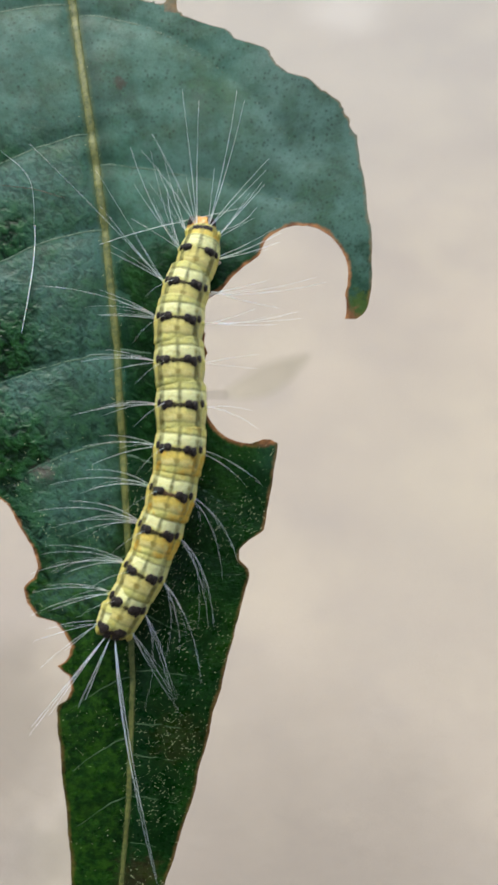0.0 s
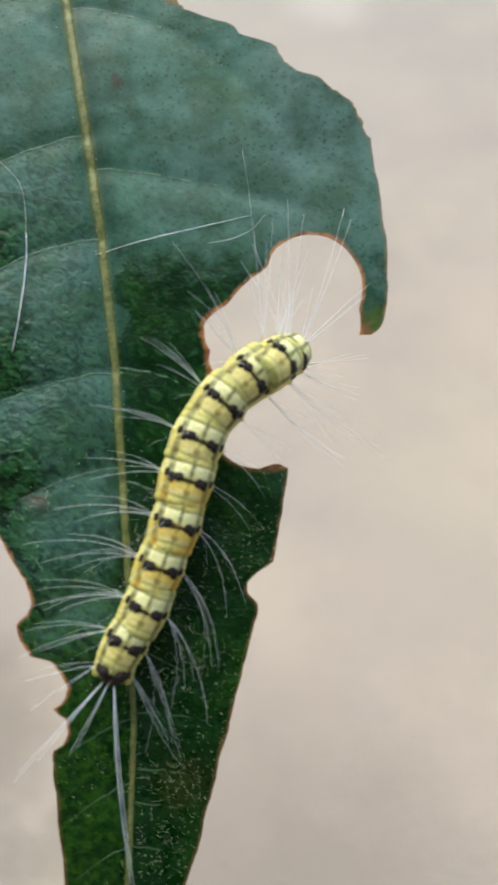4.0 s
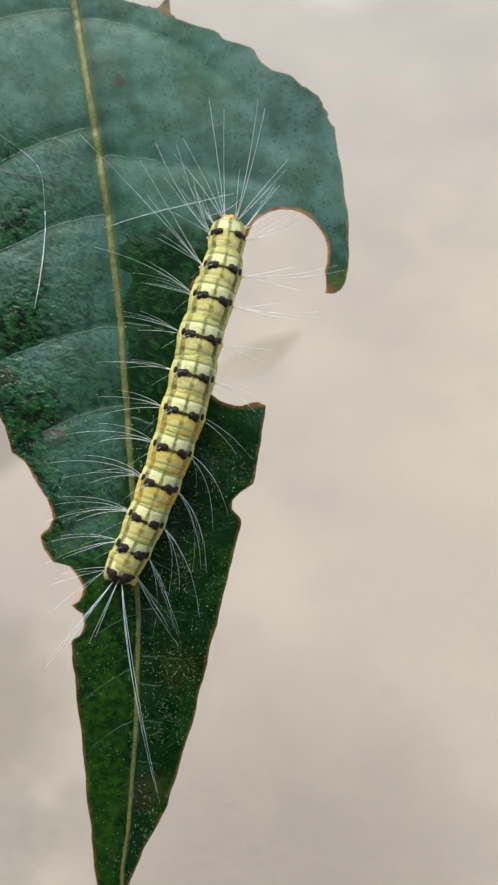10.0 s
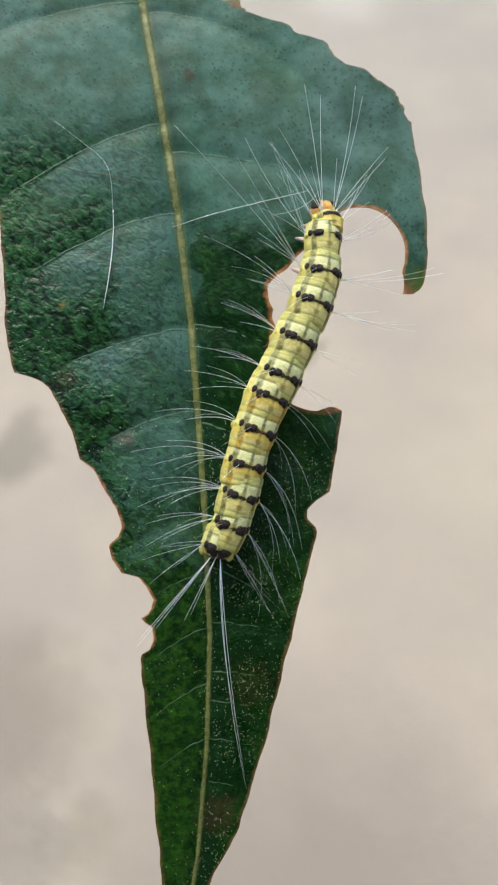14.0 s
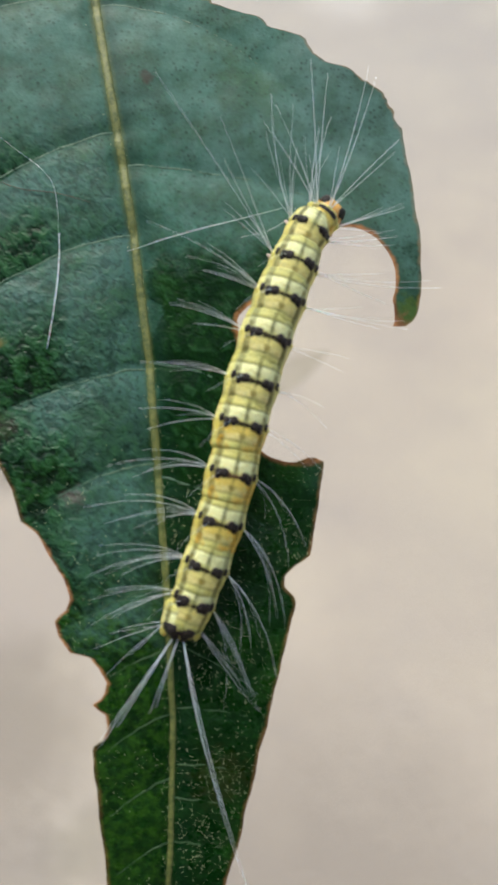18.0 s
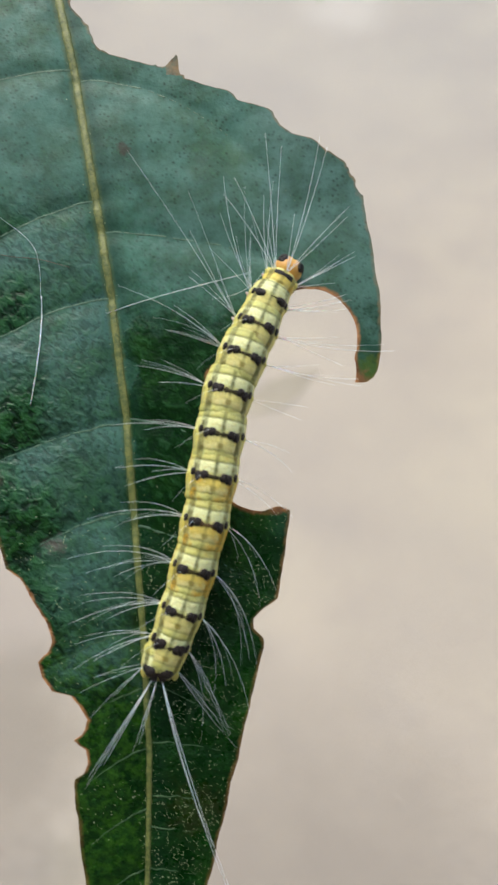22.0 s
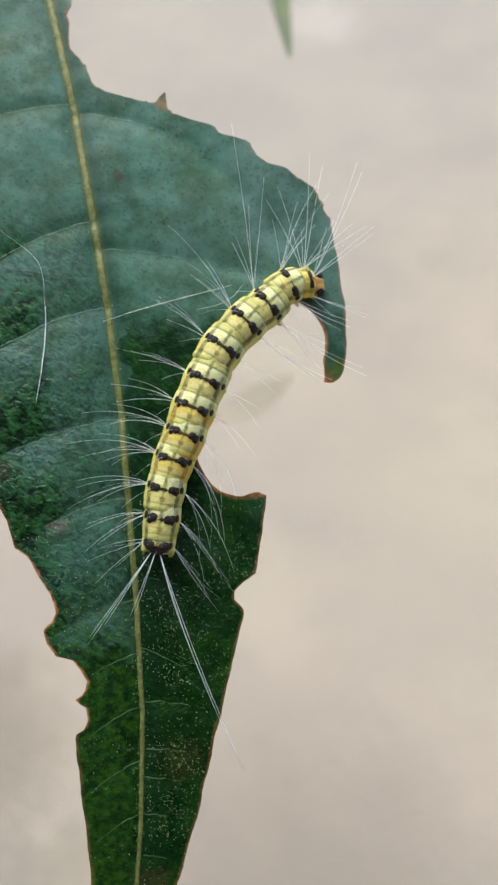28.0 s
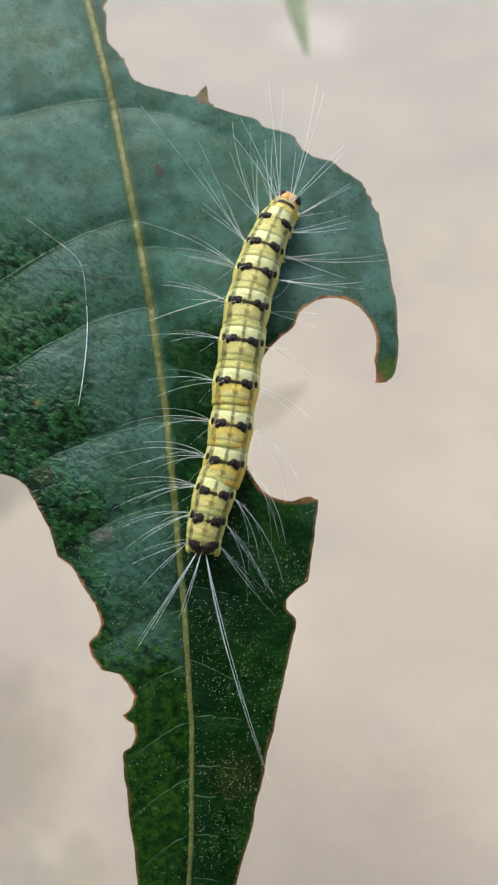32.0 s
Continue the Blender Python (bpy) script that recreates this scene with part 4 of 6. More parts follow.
tube(bm, along([from_leaf(-27, 112, -32), from_leaf(-64, 70, -110), from_leaf(-52, 24, -172), from_leaf(-26, 8, -181), from_leaf(-4, 7.0, -181)], 30), lambda k: 0.002 - 0.0015 * k, 8)
part("twig", bm, DRY_LEAF, shrub, "dry pale twig")
small_leaf([(-4, 7.0, -181), (4, 9.6, -180), (11, 13.2, -180), (20, 18.5, -180)], 4.6, DRY_LEAF, (0.1, 0.5, 0.85), "dry_leaf", 0.2)


# ---- what moves ----
def crawl(t, x, y, z, pitch, roll, yaw):
    return t, pose(x * MM, y * MM, z * MM, pitch, roll, yaw)


def sway(t, angle):
    """The hanging leaf, swung about the tip of its twig."""
    hook = from_leaf(10.5, 128, -116)
    return t, pose(*hook) @ pose(0, 0, 0, angle, 0, 0) @ pose(*-hook)


def wag(t, angle):
    """The long tail hairs, swung sideways about their root."""
    return t, pose(0.22 * MM, -0.5 * MM, 0) @ pose(0, 0, 0, 0, 0, angle) @ pose(-0.22 * MM, 0.5 * MM, 0)


def motions():
    walk(plume, [wag(0, 0), wag(11, 0), wag(12, 3), wag(13, -2), wag(16, 0), wag(22, 2), wag(23, 7), wag(24, -2), wag(26.5, 2), wag(27, 4), wag(28, 8), wag(29, 0), wag(32, 0)])
    walk(hanging_leaf, [sway(0, -17), sway(21, -18), sway(22, -19), sway(23, -16), sway(24.5, -16), sway(26.5, -9.5), sway(27.5, 1.5), sway(28.5, -6), sway(30, -5), sway(31, -3), sway(32, -9.5)])
    walk(tail, [
        crawl(0, -6.40, -21.39, 3.05, 3, 0, -12), crawl(0.5, -6.76, -21.28, 3.06, 2, -0, -16), crawl(1, -6.72, -21.38, 3.07, 2, 0, -14),
        crawl(1.5, -6.56, -21.48, 3.07, 3, 0, -15), crawl(2, -6.50, -21.48, 3.06, 3, 0, -15), crawl(2.5, -6.59, -21.42, 3.06, 2, 0, -15),
        crawl(3, -6.49, -21.34, 3.05, 2, 0, -16), crawl(3.5, -6.39, -21.36, 3.05, 3, 2, -16), crawl(4, -6.46, -21.55, 3.05, 3, 3, -16),
        crawl(4.5, -6.61, -21.61, 3.07, 2, 5, -16), crawl(6.5, -6.88, -21.54, 3.09, 2, 7, -15), crawl(7, -6.68, -21.58, 3.07, 3, 7, -15),
        crawl(7.5, -6.51, -21.49, 3.05, 3, 6, -16), crawl(8, -6.46, -21.60, 3.05, 3, 5, -15), crawl(8.5, -6.40, -21.57, 3.05, 3, 4, -13),
        crawl(9, -6.60, -21.63, 3.06, 3, 2, -14), crawl(9.5, -6.61, -21.56, 3.07, 2, 1, -14), crawl(10, -6.49, -21.67, 3.06, 3, 2, -13),
        crawl(10.5, -6.33, -21.67, 3.05, 3, 2, -11), crawl(11, -6.44, -21.46, 3.05, 3, 3, -12), crawl(11.5, -6.47, -21.57, 3.05, 3, 5, -13),
        crawl(12, -6.73, -21.36, 3.07, 2, 6, -15), crawl(12.5, -5.43, -19.55, 3.02, 2, 7, -8), crawl(13, -5.28, -18.87, 2.93, 3, 7, -17),
        crawl(13.5, -4.63, -18.74, 2.87, 3, 7, -16), crawl(15.5, -4.55, -18.99, 2.87, 3, 5, -10), crawl(16, -4.48, -19.06, 2.87, 3, 6, -9),
        crawl(16.5, -4.38, -19.10, 2.87, 3, 5, -7), crawl(17, -4.51, -19.11, 2.87, 3, 4, -9), crawl(17.5, -4.61, -18.94, 2.87, 3, 3, -10),
        crawl(18, -4.57, -18.99, 2.87, 3, 3, -9), crawl(18.5, -4.44, -19.03, 2.87, 3, 3, -10), crawl(19, -4.69, -18.96, 2.88, 3, 4, -10),
        crawl(19.5, -5.00, -18.96, 2.90, 2, 5, -9), crawl(20, -5.04, -18.89, 2.91, 2, 6, -10), crawl(20.5, -4.78, -18.95, 2.89, 2, 5, -10),
        crawl(21, -4.58, -19.04, 2.87, 3, 4, -9), crawl(21.5, -4.43, -19.09, 2.86, 3, 3, -6), crawl(22, -4.28, -19.08, 2.85, 3, 2, -7),
        crawl(22.5, -4.29, -19.08, 2.82, 4, 2, -10), crawl(23, -3.62, -17.71, 2.78, 4, 3, -9), crawl(23.5, -4.07, -15.61, 2.74, 4, 3, -17),
        crawl(24, -3.52, -15.63, 2.73, 3, 3, -10), crawl(24.5, -3.51, -15.65, 2.73, 3, 1, -10), crawl(26.5, -3.61, -15.11, 2.72, 3, 0, -8),
        crawl(27, -3.59, -14.36, 2.70, 3, 0, -8), crawl(27.5, -3.96, -11.66, 2.65, 3, -0, -17), crawl(28, -3.72, -11.72, 2.61, 2, 0, -10),
        crawl(28.5, -3.89, -11.90, 2.63, 2, 0, -10), crawl(29, -3.97, -12.25, 2.65, 2, 0, -11), crawl(29.5, -3.92, -12.23, 2.65, 2, -0, -12),
        crawl(30, -3.95, -12.25, 2.65, 2, 0, -10), crawl(30.5, -4.03, -12.25, 2.66, 2, 0, -11), crawl(31, -4.04, -12.25, 2.66, 2, 0, -10),
        crawl(31.5, -3.96, -11.93, 2.64, 2, 0, -8), crawl(32, -4.04, -11.09, 2.61, 2, 0, -8)])
    walk(segments[0], [
        crawl(0, -5.50, -19.71, 3.15, 1, 0, -26), crawl(0.5, -5.61, -19.72, 3.16, 1, 0, -30), crawl(1, -5.58, -19.78, 3.16, 1, 0, -28),
        crawl(1.5, -5.48, -19.81, 3.16, 1, 0, -27), crawl(2, -5.45, -19.76, 3.15, 1, 0, -25), crawl(2.5, -5.41, -19.80, 3.14, 1, 0, -27),
        crawl(3, -5.42, -19.55, 3.14, 1, 0, -26), crawl(3.5, -5.54, -19.75, 3.15, 1, 2, -25), crawl(4, -5.67, -19.64, 3.16, 1, 4, -27),
        crawl(4.5, -5.62, -19.62, 3.16, 1, 7, -26), crawl(6.5, -5.73, -19.61, 3.17, 1, 10, -29), crawl(7, -5.73, -19.68, 3.17, 1, 10, -27),
        crawl(7.5, -5.68, -19.62, 3.17, 1, 10, -26), crawl(8, -5.62, -19.70, 3.16, 1, 8, -25), crawl(8.5, -5.55, -19.70, 3.16, 1, 5, -25),
        crawl(9, -5.60, -19.75, 3.16, 1, 3, -27), crawl(9.5, -5.56, -19.75, 3.15, 1, 2, -26), crawl(10, -5.58, -19.79, 3.16, 1, 3, -25),
        crawl(10.5, -5.46, -19.85, 3.16, 1, 4, -25), crawl(11, -5.56, -19.84, 3.16, 1, 5, -26), crawl(11.5, -5.47, -19.76, 3.15, 1, 7, -26),
        crawl(12, -5.66, -19.63, 3.16, 1, 9, -29), crawl(12.5, -4.69, -18.22, 3.11, 1, 10, -22), crawl(13, -4.35, -17.48, 3.02, 1, 11, -28),
        crawl(13.5, -3.76, -16.99, 2.97, 1, 10, -21), crawl(15.5, -3.55, -17.47, 2.96, 1, 7, -23), crawl(16, -3.69, -17.29, 2.97, 1, 8, -23),
        crawl(16.5, -3.73, -17.32, 2.98, 1, 7, -21), crawl(17, -3.79, -17.32, 2.98, 1, 6, -22), crawl(17.5, -3.79, -17.22, 2.98, 1, 5, -23),
        crawl(18, -3.75, -17.29, 2.97, 1, 4, -22), crawl(18.5, -3.60, -17.32, 2.97, 1, 5, -21), crawl(19, -3.77, -17.20, 2.97, 1, 6, -22),
        crawl(19.5, -4.04, -17.18, 2.98, 1, 8, -23), crawl(20, -4.02, -17.09, 2.99, 1, 9, -25), crawl(20.5, -3.86, -17.13, 2.99, 1, 8, -24),
        crawl(21, -3.80, -17.22, 2.98, 1, 6, -23), crawl(21.5, -3.72, -17.26, 2.97, 1, 5, -21), crawl(22, -3.55, -17.30, 2.96, 1, 4, -21),
        crawl(22.5, -3.65, -17.21, 2.94, 1, 5, -22), crawl(23, -3.22, -16.02, 2.91, 2, 5, -19), crawl(23.5, -3.40, -14.09, 2.85, 2, 5, -24),
        crawl(24, -2.92, -13.67, 2.82, 1, 4, -14), crawl(24.5, -3.09, -13.57, 2.83, 1, 2, -13), crawl(26.5, -3.13, -13.33, 2.82, 1, 0, -13),
        crawl(27, -3.15, -12.55, 2.80, 1, 0, -14), crawl(27.5, -3.45, -10.16, 2.73, 0, -0, -20), crawl(28, -3.41, -9.60, 2.69, 0, 0, -9),
        crawl(28.5, -3.57, -9.82, 2.71, 0, 0, -9), crawl(29, -3.61, -10.30, 2.74, 0, 0, -11), crawl(29.5, -3.46, -10.31, 2.73, 0, 0, -12),
        crawl(30, -3.45, -10.27, 2.72, 0, 0, -12), crawl(30.5, -3.61, -10.27, 2.73, 0, 0, -12), crawl(31, -3.73, -10.26, 2.74, 0, 0, -11),
        crawl(31.5, -3.68, -9.94, 2.72, 0, 0, -11), crawl(32, -3.69, -9.20, 2.69, 0, 0, -14)])
    walk(segments[1], [
        crawl(0, -4.40, -17.48, 3.13, -1, 0, -23), crawl(0.5, -4.42, -17.44, 3.14, -1, -0, -25), crawl(1, -4.44, -17.42, 3.14, -1, 0, -24),
        crawl(1.5, -4.41, -17.47, 3.14, -1, 0, -23), crawl(2, -4.49, -17.42, 3.14, -1, 0, -22), crawl(2.5, -4.38, -17.35, 3.13, -1, 0, -22),
        crawl(3, -4.38, -17.31, 3.13, -1, 0, -23), crawl(3.5, -4.48, -17.26, 3.13, -1, 3, -23), crawl(4, -4.40, -17.36, 3.13, -1, 6, -24),
        crawl(4.5, -4.64, -17.34, 3.15, -1, 9, -24), crawl(6.5, -4.63, -17.28, 3.15, -1, 13, -27), crawl(7, -4.58, -17.09, 3.14, -1, 13, -24),
        crawl(7.5, -4.57, -17.14, 3.14, -1, 13, -25), crawl(8, -4.59, -17.27, 3.14, -1, 11, -24), crawl(8.5, -4.47, -17.32, 3.14, -1, 7, -24),
        crawl(9, -4.40, -17.32, 3.13, -1, 4, -24), crawl(9.5, -4.51, -17.34, 3.14, -1, 3, -24), crawl(10, -4.52, -17.36, 3.14, -1, 4, -23),
        crawl(10.5, -4.39, -17.42, 3.14, -1, 5, -24), crawl(11, -4.50, -17.42, 3.14, -1, 7, -24), crawl(11.5, -4.56, -17.36, 3.14, -1, 10, -24),
        crawl(12, -4.59, -17.28, 3.14, -1, 12, -26), crawl(12.5, -4.03, -16.33, 3.10, -1, 14, -21), crawl(13, -3.58, -15.45, 3.02, -1, 15, -25),
        crawl(13.5, -3.18, -14.63, 2.97, -0, 13, -19), crawl(15.5, -2.85, -15.09, 2.96, -1, 10, -18), crawl(16, -2.86, -14.98, 2.96, -1, 11, -19),
        crawl(16.5, -2.85, -14.97, 2.96, -1, 10, -19), crawl(17, -2.88, -14.96, 2.96, -1, 7, -19), crawl(17.5, -2.90, -14.87, 2.96, -1, 5, -20),
        crawl(18, -2.93, -14.95, 2.96, -1, 5, -20), crawl(18.5, -2.89, -14.96, 2.96, -1, 6, -19), crawl(19, -3.10, -14.87, 2.97, -1, 9, -20),
        crawl(19.5, -3.35, -14.86, 2.98, -1, 11, -21), crawl(20, -3.25, -14.78, 2.98, -1, 12, -22), crawl(20.5, -3.04, -14.81, 2.97, -1, 11, -21),
        crawl(21, -2.93, -14.92, 2.96, -1, 8, -20), crawl(21.5, -2.89, -14.93, 2.95, -1, 6, -19), crawl(22, -2.73, -15.00, 2.95, -1, 5, -19),
        crawl(22.5, -2.69, -14.92, 2.93, -1, 6, -20), crawl(23, -2.43, -14.07, 2.90, -1, 7, -17), crawl(23.5, -2.59, -12.22, 2.84, -1, 6, -22),
        crawl(24, -2.45, -11.27, 2.80, -1, 5, -13), crawl(24.5, -2.48, -10.99, 2.79, -1, 3, -12), crawl(26.5, -2.62, -10.84, 2.80, -2, 0, -12),
        crawl(27, -2.60, -10.38, 2.78, -2, 0, -14), crawl(27.5, -2.83, -8.31, 2.70, -2, -0, -20), crawl(28, -3.11, -7.23, 2.65, -2, 0, -13),
        crawl(28.5, -3.20, -7.25, 2.67, -2, -0, -10), crawl(29, -3.12, -7.77, 2.68, -2, 0, -13), crawl(29.5, -2.98, -7.75, 2.67, -2, 0, -13),
        crawl(30, -2.98, -7.68, 2.67, -2, 0, -13), crawl(30.5, -3.15, -7.74, 2.68, -2, 0, -13), crawl(31, -3.25, -7.79, 2.69, -2, 0, -13),
        crawl(31.5, -3.21, -7.61, 2.68, -2, -0, -14), crawl(32, -3.13, -7.14, 2.65, -2, 0, -16)])
    walk(segments[2], [
        crawl(0, -3.33, -14.46, 3.05, -1, 0, -18), crawl(0.5, -3.28, -14.62, 3.05, -1, -0, -19), crawl(1, -3.32, -14.65, 3.05, -1, 0, -19),
        crawl(1.5, -3.30, -14.70, 3.05, -1, -0, -18), crawl(2, -3.37, -14.66, 3.05, -1, 0, -18), crawl(2.5, -3.38, -14.49, 3.05, -1, 0, -18),
        crawl(3, -3.32, -14.52, 3.05, -1, 0, -19), crawl(3.5, -3.36, -14.50, 3.05, -1, 4, -21), crawl(4, -3.48, -14.55, 3.06, -1, 8, -20),
        crawl(4.5, -3.56, -14.45, 3.06, -1, 12, -22), crawl(6.5, -3.43, -14.47, 3.05, -1, 17, -24), crawl(7, -3.61, -14.40, 3.07, -1, 17, -22),
        crawl(7.5, -3.51, -14.38, 3.07, -1, 16, -23), crawl(8, -3.50, -14.47, 3.06, -1, 13, -22), crawl(8.5, -3.38, -14.52, 3.05, -1, 9, -22),
        crawl(9, -3.34, -14.56, 3.05, -1, 5, -22), crawl(9.5, -3.42, -14.65, 3.06, -1, 3, -21), crawl(10, -3.44, -14.50, 3.06, -1, 5, -21),
        crawl(10.5, -3.27, -14.64, 3.06, -1, 6, -22), crawl(11, -3.36, -14.62, 3.05, -1, 8, -22), crawl(11.5, -3.47, -14.56, 3.06, -1, 12, -22),
        crawl(12, -3.54, -14.66, 3.07, -1, 15, -23), crawl(12.5, -3.32, -14.30, 3.04, -0, 17, -21), crawl(13, -2.86, -13.52, 2.98, -0, 18, -22),
        crawl(13.5, -2.69, -12.67, 2.94, -0, 17, -19), crawl(15.5, -2.16, -11.97, 2.88, -1, 12, -15), crawl(16, -2.14, -11.90, 2.87, -1, 14, -15),
        crawl(16.5, -2.05, -11.91, 2.87, -1, 12, -16), crawl(17, -2.04, -11.94, 2.87, -1, 9, -16), crawl(17.5, -1.99, -11.86, 2.86, -1, 7, -17),
        crawl(18, -1.96, -11.96, 2.86, -1, 7, -17), crawl(18.5, -1.94, -11.97, 2.86, -1, 8, -16), crawl(19, -2.11, -11.94, 2.87, -1, 11, -17),
        crawl(19.5, -2.30, -11.93, 2.88, -1, 14, -19), crawl(20, -2.20, -11.84, 2.88, -1, 15, -20), crawl(20.5, -2.03, -11.90, 2.88, -1, 13, -19),
        crawl(21, -2.00, -11.96, 2.87, -1, 10, -17), crawl(21.5, -1.96, -11.92, 2.86, -1, 7, -16), crawl(22, -1.83, -11.97, 2.86, -1, 6, -16),
        crawl(22.5, -1.92, -11.91, 2.86, -1, 7, -16), crawl(23, -1.98, -11.61, 2.85, -1, 8, -14), crawl(23.5, -1.95, -10.35, 2.81, -1, 8, -18),
        crawl(24, -2.04, -9.07, 2.74, -1, 7, -14), crawl(24.5, -1.93, -7.91, 2.68, -2, 3, -10), crawl(26.5, -1.86, -7.72, 2.66, -2, 0, -11),
        crawl(27, -1.83, -7.62, 2.65, -2, 0, -12), crawl(27.5, -1.93, -6.17, 2.58, -2, -0, -18), crawl(28, -2.41, -4.81, 2.52, -2, 0, -18),
        crawl(28.5, -2.65, -4.55, 2.52, -3, -0, -14), crawl(29, -2.36, -4.79, 2.52, -3, 0, -14), crawl(29.5, -2.15, -4.79, 2.51, -3, 0, -14),
        crawl(30, -2.13, -4.76, 2.50, -3, 0, -13), crawl(30.5, -2.33, -4.76, 2.51, -3, 0, -13), crawl(31, -2.43, -4.76, 2.52, -3, 0, -13),
        crawl(31.5, -2.34, -4.77, 2.52, -3, -0, -14), crawl(32, -2.26, -4.75, 2.51, -2, 0, -14)])
    walk(segments[3], [
        crawl(0, -2.48, -11.72, 3.03, -2, 0, -13), crawl(0.5, -2.38, -11.85, 3.03, -2, 0, -13), crawl(1, -2.40, -11.84, 3.03, -2, 0, -13),
        crawl(1.5, -2.54, -11.86, 3.04, -2, -0, -11), crawl(2, -2.62, -11.82, 3.05, -2, 0, -12), crawl(2.5, -2.46, -11.65, 3.03, -2, 0, -13),
        crawl(3, -2.39, -11.72, 3.03, -2, 0, -14), crawl(3.5, -2.39, -11.74, 3.03, -2, 4, -17), crawl(4, -2.46, -11.73, 3.03, -2, 9, -17),
        crawl(4.5, -2.50, -11.62, 3.03, -2, 14, -19), crawl(6.5, -2.41, -11.61, 3.03, -2, 20, -21), crawl(7, -2.67, -11.70, 3.05, -2, 20, -21),
        crawl(7.5, -2.48, -11.56, 3.04, -2, 19, -21), crawl(8, -2.51, -11.67, 3.03, -2, 16, -19), crawl(8.5, -2.35, -11.69, 3.02, -2, 11, -18),
        crawl(9, -2.28, -11.72, 3.02, -2, 6, -18), crawl(9.5, -2.38, -11.78, 3.03, -2, 4, -19), crawl(10, -2.45, -11.68, 3.03, -2, 6, -18),
        crawl(10.5, -2.20, -11.77, 3.03, -2, 8, -20), crawl(11, -2.33, -11.68, 3.02, -2, 10, -19), crawl(11.5, -2.36, -11.67, 3.02, -2, 15, -21),
        crawl(12, -2.43, -11.72, 3.03, -2, 18, -21), crawl(12.5, -2.50, -11.75, 3.03, -2, 21, -21), crawl(13, -2.26, -11.41, 3.01, -2, 22, -20),
        crawl(13.5, -2.00, -10.46, 2.95, -2, 20, -21), crawl(15.5, -1.38, -8.60, 2.82, -2, 15, -14), crawl(16, -1.45, -8.74, 2.83, -2, 17, -13),
        crawl(16.5, -1.32, -8.72, 2.83, -2, 15, -14), crawl(17, -1.34, -8.68, 2.82, -2, 11, -14), crawl(17.5, -1.22, -8.64, 2.82, -2, 9, -14),
        crawl(18, -1.15, -8.77, 2.82, -2, 8, -14), crawl(18.5, -1.20, -8.72, 2.82, -2, 10, -13), crawl(19, -1.29, -8.68, 2.82, -2, 13, -16),
        crawl(19.5, -1.39, -8.69, 2.82, -3, 16, -18), crawl(20, -1.25, -8.64, 2.81, -3, 18, -18), crawl(20.5, -1.12, -8.67, 2.81, -3, 16, -17),
        crawl(21, -1.20, -8.65, 2.81, -2, 12, -14), crawl(21.5, -1.16, -8.59, 2.81, -2, 8, -13), crawl(22, -0.98, -8.64, 2.80, -2, 7, -13),
        crawl(22.5, -1.07, -8.57, 2.81, -2, 8, -14), crawl(23, -1.29, -8.56, 2.81, -2, 10, -13), crawl(23.5, -1.30, -7.91, 2.79, -2, 10, -15),
        crawl(24, -1.46, -6.65, 2.72, -3, 8, -17), crawl(24.5, -1.45, -5.13, 2.63, -3, 4, -10), crawl(26.5, -1.31, -4.32, 2.56, -3, 0, -9),
        crawl(27, -1.36, -4.45, 2.58, -3, 0, -10), crawl(27.5, -1.29, -3.97, 2.54, -3, -0, -15), crawl(28, -1.52, -2.76, 2.47, -3, 0, -21),
        crawl(28.5, -1.93, -1.95, 2.42, -3, -0, -18), crawl(29, -1.54, -1.80, 2.40, -4, 0, -14), crawl(29.5, -1.36, -1.82, 2.39, -4, 0, -12),
        crawl(30, -1.41, -1.77, 2.39, -4, 0, -11), crawl(30.5, -1.64, -1.77, 2.40, -4, 0, -11), crawl(31, -1.80, -1.78, 2.41, -4, 0, -11),
        crawl(31.5, -1.71, -1.77, 2.41, -4, 0, -11), crawl(32, -1.73, -1.90, 2.41, -4, 0, -10)])
